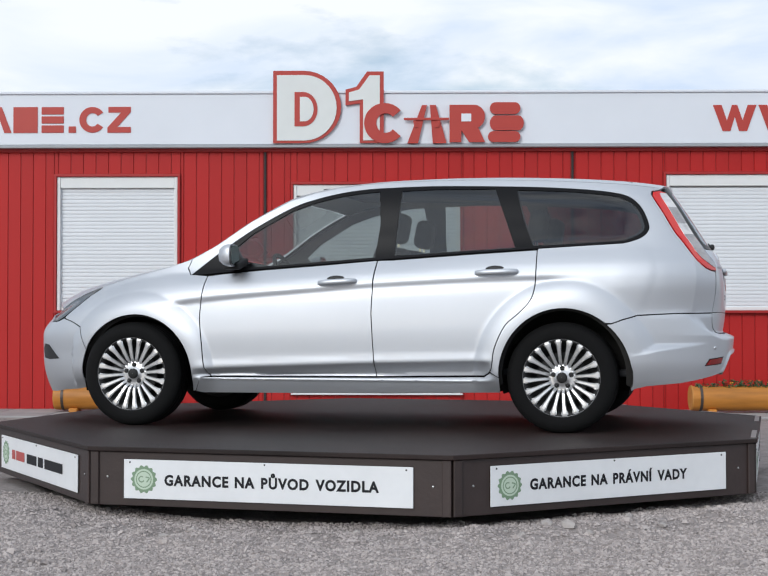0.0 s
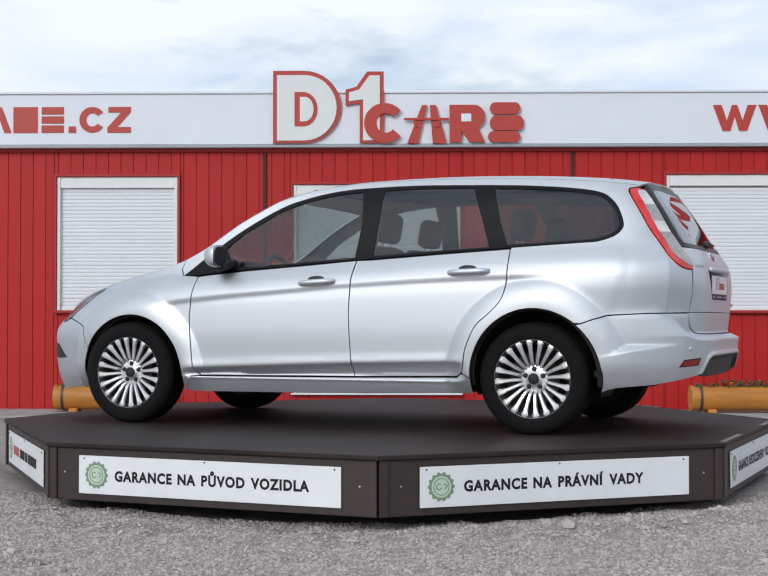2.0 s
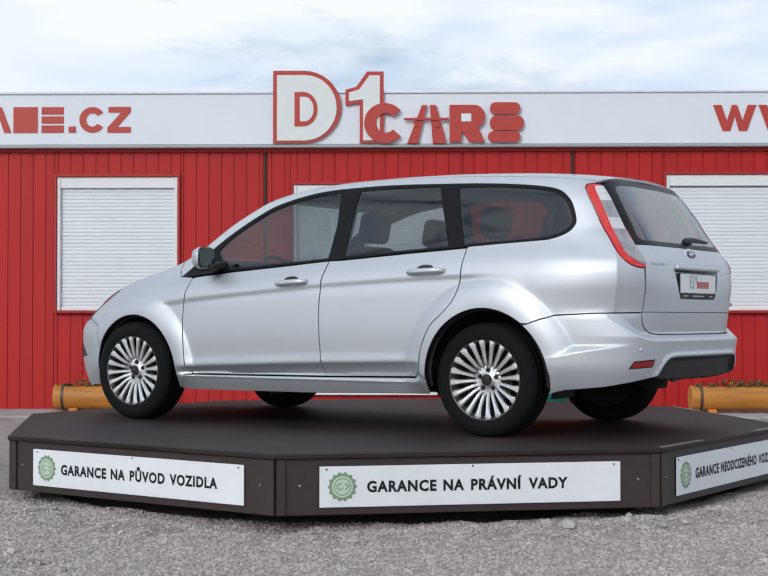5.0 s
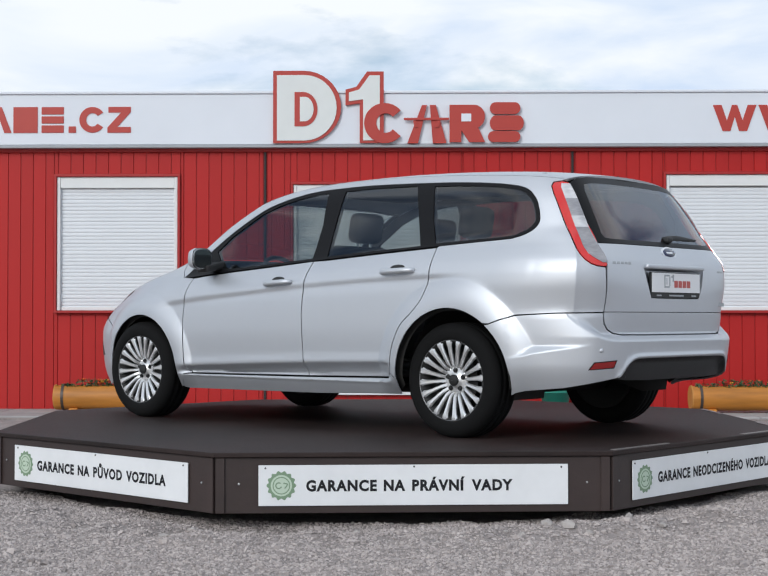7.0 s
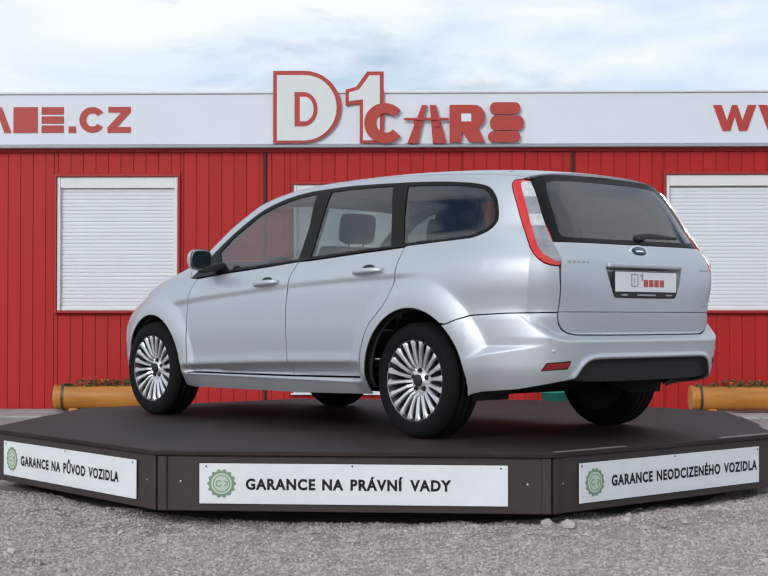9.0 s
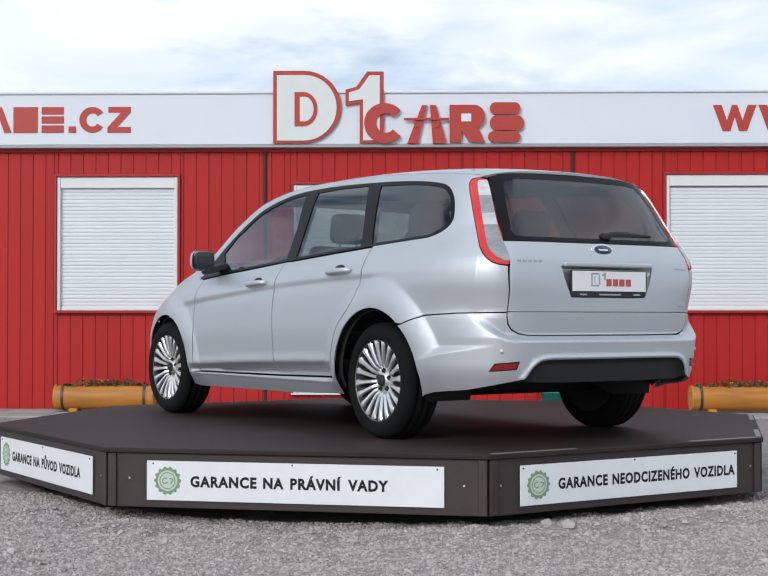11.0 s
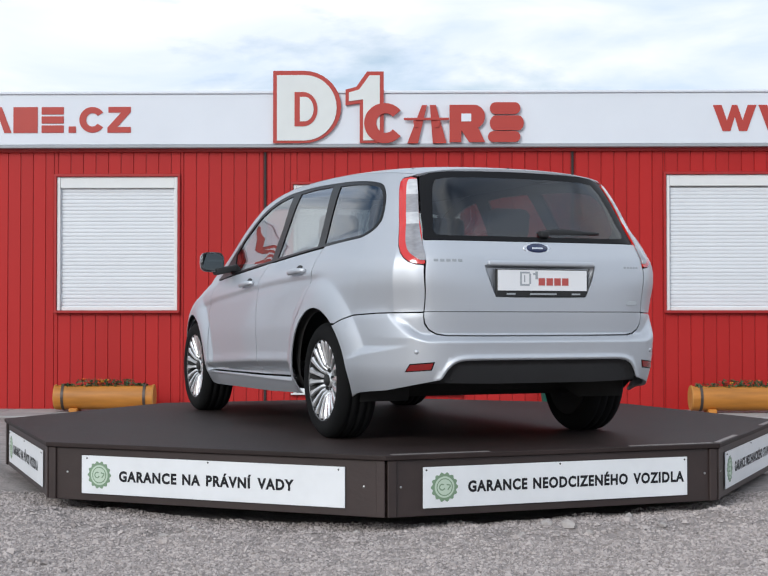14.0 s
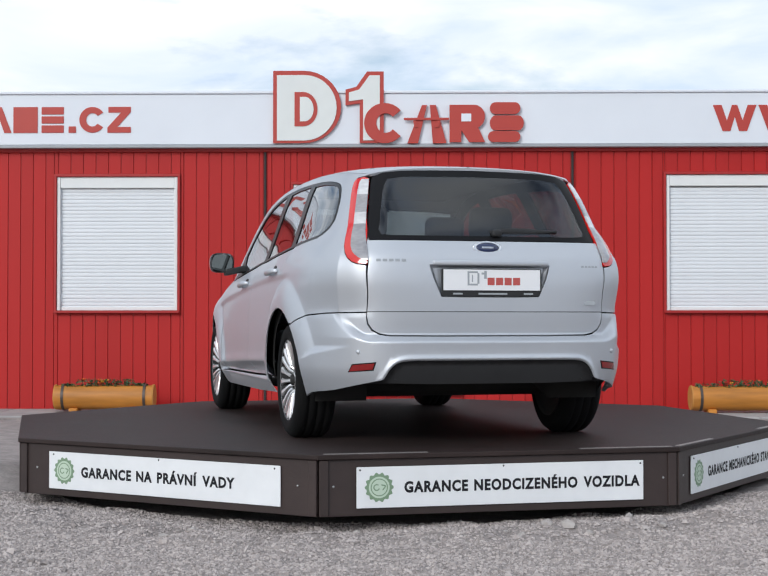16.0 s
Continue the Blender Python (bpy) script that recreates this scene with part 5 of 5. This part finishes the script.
    g_q = [(1.035, 1.414), (1.25, 1.405), (1.448, 1.389), (1.60, 1.368), (1.67, 1.346), (1.72, 1.308), (1.755, 1.262), (1.782, 1.19), (1.772, 1.157), (1.745, 1.134), (1.70, 1.115), (1.650, 1.101), (1.4, 1.087), (1.15, 1.076), (1.09, 1.22)]
    g_q = rounded(g_q[:-1]) + g_q[-1:]
    dlo = open_flank(rounded(DLO_TOP) + DLO_LOW)
    holes = [flank(g) for g in (g_f, g_r, g_q)]
    panel("window_surround", [dlo] + holes, M_BLACK, car, "gloss black window surround", gap=0, push=-.001, thick=.01)
    for nm, hl, mm, lab in (("side_window", holes[0], M_GLASS, "tinted front side window"), ("side_window", holes[1], M_GLASS, "tinted rear side window"), ("quarter_window", holes[2], M_GLASSDARK, "darker rear quarter window")):
        for ob in panel(nm, [hl], mm, car, lab, gap=-.004, push=-.006, thick=0, grid=.07):
            ob.visible_shadow = False

    lining = open_flank([(-.86, .90)] + [(x + .01, z - .012) for x, z in EDGE if -.95 < x < 1.7] + [(1.80, 1.40), (1.86, 1.25), (1.84, 1.02), (1.2, 1.02), (.3, .965), (-.5, .92)])
    panel("pillar_lining", [lining] + holes, M_LINING, car, "dark cabin lining of the pillars", gap=-.004, push=-.030, thick=0, grid=.06)

    # --- tail
    lamp = LAMP_OUT + [tail(-.662, .927), tail(-.650, .936), tail(-.643, 1.04), tail(-.618, 1.18), tail(-.590, 1.30), tail(-.566, 1.392)]
    panel("tail_lamp", [lamp], M_LAMPRED, car, "tall red and clear tail lamp", gap=.003, push=.006, thick=.02, grid=.025)
    inner = curve((.950, 2.2227), (.973, 2.1765), (.9944, 2.144), (1.029, 2.118), (1.064, 2.103), (1.134, 2.092), (1.2046, 2.088), (1.2936, 2.085), (1.365, 2.084), (1.386, 2.098))
    outer = curve((.940, -.6500), (1.04, -.6430), (1.18, -.6180), (1.30, -.5900), (1.39, -.5665))
    for z0, z1, mm in ((1.302, 1.386, M_LAMPCLR), (1.204, 1.302, M_LAMPGREY), (1.142, 1.204, M_LAMPCLR), (1.070, 1.142, M_LAMPGREY), (.950, 1.070, M_LAMPGREY)):
        zz = [z0 + (z1 - z0) * k / 8 for k in range(9)]
        seg = [(inner(z), z) for z in zz] + [tail(outer(z), z) for z in reversed(zz)]
        panel("lamp_lens", [seg], mm, car, "pale reflector chamber of the tail lamp" if mm is M_LAMPCLR else "grey ribbed chamber of the tail lamp", gap=0, push=.0095, thick=.006, grid=.025)
    gate_edge = [tail(-.640, 1.052), tail(-.648, .94), tail(-.652, .80), tail(-.652, .665), tail(-.645, .632), tail(-.625, .602), tail(-.590, .582), tail(-.54, .574), tail(-.3, .572), rear(0, .572)]
    hole = [rear(0, .930), rear(-.15, .930), rear(-.322, .929), rear(-.296, .84), rear(-.262, .765), rear(-.15, .763), rear(0, .763)]
    gate_up = [tail(-.3, 1.052), tail(-.5, 1.052)] + gate_edge[:3] + [tail(-.653, .692), tail(-.3, .692), rear(0, .692), rear(0, .763)] + hole[::-1][1:-1] + [rear(0, .930), rear(0, 1.052)]
    gate = panel("tailgate", [gate_up], M_PAINT, car, "silver tailgate", gap=0, both=True, thick=.014)
    gate_lo = [rear(0, .688), tail(-.3, .688), tail(-.653, .688)] + gate_edge[3:]
    panel("tailgate_skirt", [gate_lo], M_PAINT, car, "silver lower edge of the tailgate", gap=0, both=True, thick=.014)
    glass = [rear(0, 1.440), tail(-.2, 1.439), tail(-.40, 1.432), tail(-.50, 1.420), tail(-.556, 1.395), tail(-.586, 1.29), tail(-.613, 1.17), tail(-.634, 1.07), tail(-.63, 1.057), tail(-.5, 1.056), tail(-.2, 1.056), rear(0, 1.056)]
    pane = [rear(0, 1.405), tail(-.2, 1.404), tail(-.40, 1.398), tail(-.48, 1.385), tail(-.505, 1.35), tail(-.545, 1.22), tail(-.575, 1.11), tail(-.565, 1.085), tail(-.5, 1.08), tail(-.2, 1.08), rear(0, 1.08)]
    ring = glass + pane[::-1]
    panel("rear_window_surround", [ring], M_BLACK, car, "black printed border of the rear window", gap=0, both=True, push=-.003, thick=.01)
    rw = panel("rear_window", [pane], M_GLASSDARK, car, "dark tinted rear window", gap=0, both=True, push=-.004, thick=0, grid=.07)
    rw.visible_shadow = False

    # number plate bay: dark tray, holder, plate with plain print
    bx = REARX(.85)
    car_part("plate_bay", box((.012, .66, .19), (bx - .042, 0, .846), .003), M_PAINT, car, "silver plate bay", False)
    tray = bmesh.new()
    outer = [(-.322, .929), (.322, .929), (.262, .765), (-.262, .765)]
    inner = [(-.30, .915), (.30, .915), (.255, .772), (-.255, .772)]
    a = [tray.verts.new((skin(*rear(-abs(y), z)).x - .002, y, z)) for y, z in outer]
    b = [tray.verts.new((bx - .034, y, z)) for y, z in inner]
    for k in range(4):
        tray.faces.new((a[k], a[(k + 1) % 4], b[(k + 1) % 4], b[k]))
    bmesh.ops.recalc_face_normals(tray, faces=tray.faces[:])
    car_part("bay_rim", tray, M_PAINT, car, "", False)
    grip = box((.026, .62, .026), (bx + .001, 0, .938), .009, segments=3)
    car_part("gate_grip", grip, M_PAINT, car, "silver grip bar over the plate")
    holder = car_part("plate_holder", box((.014, .536, .142), (bx - .008, .008, .838), .004), M_PLASTIC, car, "black plate holder", False)
    plate_ = part("number_plate", box((.004, .520, .106), (bx + .001, .008, .852), .001), M_PLATE, holder, "white plate with plain printed shapes")

    def print_bar(y0, y1, z0, z1, mm):
        part("print_bar", box((.001, y1 - y0, z1 - z0), (bx + .0036, (y0 + y1) / 2, (z0 + z1) / 2)), mm, holder)
    for y0, y1, z0, z1 in ((-.125, -.115, .824, .896), (-.115, -.070, .887, .896), (-.115, -.070, .824, .833), (-.072, -.062, .833, .887), (-.102, -.096, .842, .878), (-.036, -.022, .858, .898), (-.050, -.036, .880, .890)):
        print_bar(y0, y1, z0, z1, M_DRIP)
    for k in range(4):
        print_bar(-.018 + .046 * k, .020 + .046 * k, .826, .864, M_INKRED)
    for y0, y1 in ((-.20, -.15), (-.065, .09), (.18, .23)):
        part("print_bar", box((.001, y1 - y0, .008), (bx + .0005 - .001, (y0 + y1) / 2, .782)), M_DRIP, holder)
    badge = lathe([(.001, .010), (.052, .010), (.056, .006), (.060, .012), (.066, .009), (.068, 0.0)], 40)
    bmesh.ops.transform(badge, matrix=pose(REARX(1.02) - .003, -.003, 1.017, 0, 90 - 18, 0) @ Matrix.Diagonal((.54, 1.2, 1, 1)), verts=badge.verts[:])
    bd = car_part("badge", badge, M_CHROME, car, "oval chrome badge")
    inn = lathe([(.001, .0125), (.050, .0125), (.052, .010)], 36)
    bmesh.ops.transform(inn, matrix=pose(REARX(1.02) - .003, -.003, 1.017, 0, 90 - 18, 0) @ Matrix.Diagonal((.49, 1.2, 1, 1)), verts=inn.verts[:])
    part("badge_field", inn, M_BADGE, bd, "dark blue field", True)
    part("badge_mark", box((.002, .062, .010), (REARX(1.02) + .0095, -.003, 1.020), .001, rot=Matrix.Rotation(radians(-18), 4, 'Y')), M_CHROME, bd)
    for y0, y1, z, h in ((-.60, -.44, .950, .022), (.50, .60, .925, .016)):
        script = bmesh.new()
        for j in range(5):
            yy = y0 + (y1 - y0) * (j + .5) / 5
            p, q = skin(*rear(-abs(yy), z)), skin_normal(*rear(-abs(yy), z))
            q.y *= -1 if yy > 0 else 1
            box((.7 * (y1 - y0) / 5, h * .6, .004), (p.x, yy, z), .001, bm=script, rot=q.to_track_quat('Z', 'Y').to_matrix().to_4x4())
        car_part("chrome_script", script, M_DRIP, car, "small chrome plain bars of a model name", False)
    car_part("dealer_sticker", box((.003, .11, .022), (skin(*rear(-.525, .737)).x, .525, .737), .0005, rot=Matrix.Rotation(radians(-3.5), 4, 'Z')), M_DRIP, car, "small grey dealer sticker", False)

    # rear wiper
    wp = loft([[Vector((2.128 + .016 * math.cos(a), .06 + .03 * math.sin(a), 1.085 + k * .05)) for a in [2 * math.pi * j / 14 for j in range(14)]] for k in (0, .5)])
    wiper = car_part("rear_wiper", wp, M_PLASTIC, car, "black rear wiper")
    blade = [[Vector((2.118 + .010 * math.cos(a), y, 1.104 + .010 * (y - .06) + h * math.sin(a))) for a in [2 * math.pi * j / 10 for j in range(10)]] for y, h in ((.03, .006), (.08, .016), (.15, .022), (.22, .020), (.30, .013), (.40, .005))]
    part("wiper_blade", loft(blade), M_PLASTIC, wiper, "", True)
    part("wiper_cap", box((.034, .055, .036), (2.140, .06, 1.096), .012, segments=2), M_PLASTIC, wiper)

    # --- rear bumper with its dark lower lip, reflectors and sensors
    b_top = open_flank([(1.597, .624), (1.66, .647), (1.746, .671), (1.95, .682), (2.085, .684)]) + [tail(-.656, .685), tail(-.656, .665), tail(-.650, .628), tail(-.628, .596), tail(-.592, .576), tail(-.54, .568), tail(-.3, .566), rear(0, .566)]
    b_low = [rear(0, .444)] + [rear(-y, INSERT(y)) for y in (.2, .37, .44, .477, .495, .512, .526, .539, .552, .564)]
    bumper = b_top + b_low + [(2.2674, .346), (2.139, .320), (2.003, .290), (1.834, .272)] + open_flank([(1.715, .258)] + ell(ARCH_R, -11, 50, 12))
    panel("rear_bumper", [bumper], M_PAINT, car, "silver rear bumper", gap=.0015, both=True, thick=.02)
    lip = b_low + [rear(-.57, .338), rear(-.5, .33), rear(-.3, .325), rear(0, .325)]
    panel("bumper_insert", [lip], M_PLASTIC, car, "matt black lower bumper insert", gap=0, push=-.006, both=True, thick=.02)
    liner = [rear(0, .43), rear(-.45, .43), rear(-.57, .43), (2.139, .42), (2.003, .40), (1.84, .38), (1.82, .312), (2.003, .332), (2.139, .362), (2.2674, .386), rear(-.5, .36), rear(-.3, .35), rear(0, .35)]
    panel("bumper_liner", [liner], M_PLASTIC, car, "dark inner lining of the rear bumper", gap=0, push=-.018, both=True, thick=.01, grid=.04)
    under = bmesh.new()
    box((.16, 1.02, .02), (2.12, 0, .350), .006, bm=under)
    box((.30, 1.34, .02), (1.93, 0, .338), .006, bm=under)
    car_part("bumper_underside", under, M_PLASTIC, car, "", False)
    refl = [(2.1237, .4276), (2.2474, .4387), (2.2326, .3953), (2.0988, .3855)]
    panel("reflector_bezel", [refl], M_BLACK, car, "dark reflector surround", gap=0, push=.0015, thick=.008, grid=.025)
    panel("reflector", [refl], M_REFL, car, "red bumper reflector", gap=.006, push=.004, thick=.006, grid=.025)
    for yy in (-.684, .684):
        p = skin(*rear(-abs(yy), .488), .001)
        n = skin_normal(*rear(-abs(yy), .488))
        if yy > 0:
            p.y, n.y = -p.y, -n.y
        m = Matrix.Translation(p) @ n.to_track_quat('Z', 'Y').to_matrix().to_4x4()
        car_part("parking_sensor", lathe([(.001, .004), (.009, .004), (.011, .001), (.012, -.003)], 16, m=m), M_PAINT, car, "round parking sensor")

    # --- upper form
    crown_part("roof", S_HEAD + .02, S_TOP, -1, 1, M_PAINT, car, "silver roof", ns=34, nv=30)
    crown_part("bonnet", .9, 8.5, -.93, .93, M_PAINT, car, "silver bonnet")
    for hand in (-1, 1):
        a, b = sorted((hand * .935, hand * 1.0))
        crown_part("wing_top", 1.0, 9.4, a, b, M_PAINT, car, "silver upper edge of the front wing", nv=4)
    crown_part("scuttle", 8.55, S_COWL, -.95, .95, M_PLASTIC, car, "black scuttle panel", push=-.012, ns=6)
    ws = crown_part("windscreen", S_COWL, S_HEAD - .05, -.93, .93, M_GLASS, car, "clear tinted windscreen", push=-.004, thick=.002)
    ws.visible_shadow = False
    for hand in (-1, 1):
        a, b = sorted((hand * .925, hand * 1.0))
        crown_part("windscreen_pillar", 9.0, S_HEAD + .05, a, b, M_PAINT, car, "silver windscreen pillar", nv=4)
    hl = [p for p in EDGE if -2.0 < p[0] < -1.6]
    head = open_flank([(-1.605, .846)] + [(-1.72, .812), (-1.84, .765), (-1.93, .712)]) + [nose(-.58, .668), nose(-.62, .640)] + open_flank([(-1.90, .640), (-1.84, .668), (-1.74, .745), (-1.67, .805)])
    panel("headlamp", [head], M_HEAD, car, "smoked glass headlamp", gap=.002, push=.002, grid=.03)
    fb = [nose(0, .70), nose(-.3, .695), nose(-.56, .662), nose(-.62, .634)] + open_flank([(-1.90, .636), (-1.842, .655), (-1.77, .635), (-1.695, .602)] + ell(ARCH_F, 155, 192, 8) + [(-1.72, .215), (-1.85, .205)]) + [nose(-.6, .19), nose(-.3, .185), nose(0, .185)]
    panel("front_bumper", [fb], M_PAINT, car, "silver front bumper", both=True, gap=.001)
    fog = [side(-1.93, .450), side(-1.975, .488), nose(-.62, .495), nose(-.58, .46), nose(-.60, .405), side(-1.97, .396), side(-1.875, .403)]
    panel("fog_lamp", [fog], M_PLASTIC, car, "black fog lamp surround", gap=0, push=.004, thick=.01, grid=.03)
    car_part("aerial", loft([[Vector((1.84 + .012 * k + .006 * math.cos(a), .006 * math.sin(a), 1.452 + .016 * k)) for a in [2 * math.pi * j / 8 for j in range(8)]] for k in (0, .5, 1)]), M_PLASTIC, car, "short black roof aerial")

    # --- underbody and cabin
    ub = bmesh.new()
    box((2.5, 1.10, .05), (-.2, 0, .245), .02, bm=ub)
    box((1.0, 1.3, .05), (0, 0, .25), .02, bm=ub)
    box((.70, .9, .10), (1.64, 0, .37), .04, bm=ub)
    box((.10, 1.36, .10), (1.32, 0, .27), .03, bm=ub)
    box((.14, 1.36, .12), (-1.32, 0, .27), .03, bm=ub)
    car_part("underbody", ub, M_UNDER, car, "dark underbody with axles", False)
    for hand in (1, -1):
        for a in (ARCH_F, ARCH_R):
            ln = bmesh.new()
            arc_pts = ell(a, -15, 195, 24, .004)
            r0 = [ln.verts.new((x, -.80 * hand, z)) for x, z in arc_pts]
            r1 = [ln.verts.new((x, -.52 * hand, z)) for x, z in arc_pts]
            r2 = [ln.verts.new((a[0] + (x - a[0]) * .2, -.52 * hand, a[1] + (z - a[1]) * .2)) for x, z in arc_pts]
            for k in range(len(arc_pts) - 1):
                ln.faces.new((r0[k], r0[k + 1], r1[k + 1], r1[k]))
                ln.faces.new((r1[k], r1[k + 1], r2[k + 1], r2[k]))
            car_part("wheel_arch_liner", ln, M_UNDER, car, "black wheel arch liner")
    car_part("cabin_floor", box((2.9, 1.45, .04), (.55, 0, .34), .01), M_SEAT, car, "dark carpet floor", False)
    car_part("luggage_cover", box((.75, 1.25, .02), (1.62, 0, .98), .005), M_SEAT, car, "dark luggage cover", False)
    build_seat(car, -.15, -.37, .50)
    build_seat(car, -.15, .37, .50)
    build_seat(car, .72, 0, 1.25, (-.38, .38))
    dash = box((.46, 1.42, .28), (-.78, 0, .82), .08, segments=3)
    car_part("dashboard", dash, M_PLASTIC, car, "black dashboard")
    tor = bmesh.new()
    rings = []
    mw = pose(-.46, -.37, .90, 0, 62, 0)
    for k in range(28):
        a = 2 * math.pi * k / 28
        rings.append([mw @ Vector(((.178 + .014 * math.cos(b)) * math.cos(a), (.178 + .014 * math.cos(b)) * math.sin(a), .014 * math.sin(b))) for b in [2 * math.pi * j / 8 for j in range(8)]])
    loft(rings + [rings[0]], tor, cap=False)
    box((.05, .34, .025), bm=tor, at=mw @ Vector((0, 0, -.01)), rot=mw.to_3x3().to_4x4())
    car_part("steering_wheel", tor, M_PLASTIC, car, "black steering wheel")
    car_part("headlining", box((1.9, 1.0, .012), (.75, 0, 1.455), .004), M_TRIMIN, car, "grey headlining", False)
    for x in (-1.32, 1.32):
        for hand in (1, -1):
            build_wheel(car, x, hand)
    for hand in (1, -1):
        build_mirror(car, hand)
    return car


car = build_car()
# ---- gravel on the yard ----
stones("gravel", 105000, (-2.7, 2.7, -4.3, -1.0), (0.0038, 0.0138), 5, M_STONE, "small broken grey stones loose on the yard")
stones("rubble", 750, (-2.6, 2.6, -4.2, -1.4), (0.014, 0.030), 9, M_STONE, "larger pale stones strewn round the turntable")


# ---- what moves ----
def motions():
    walk(turntable, [(t, pose(0, 0, 0, 0, 0, a)) for t, a in TURN])
    walk(car, [(t, pose(0, 0, DECK, 0, 0, a - 13.97)) for t, a in TURN])


motions()
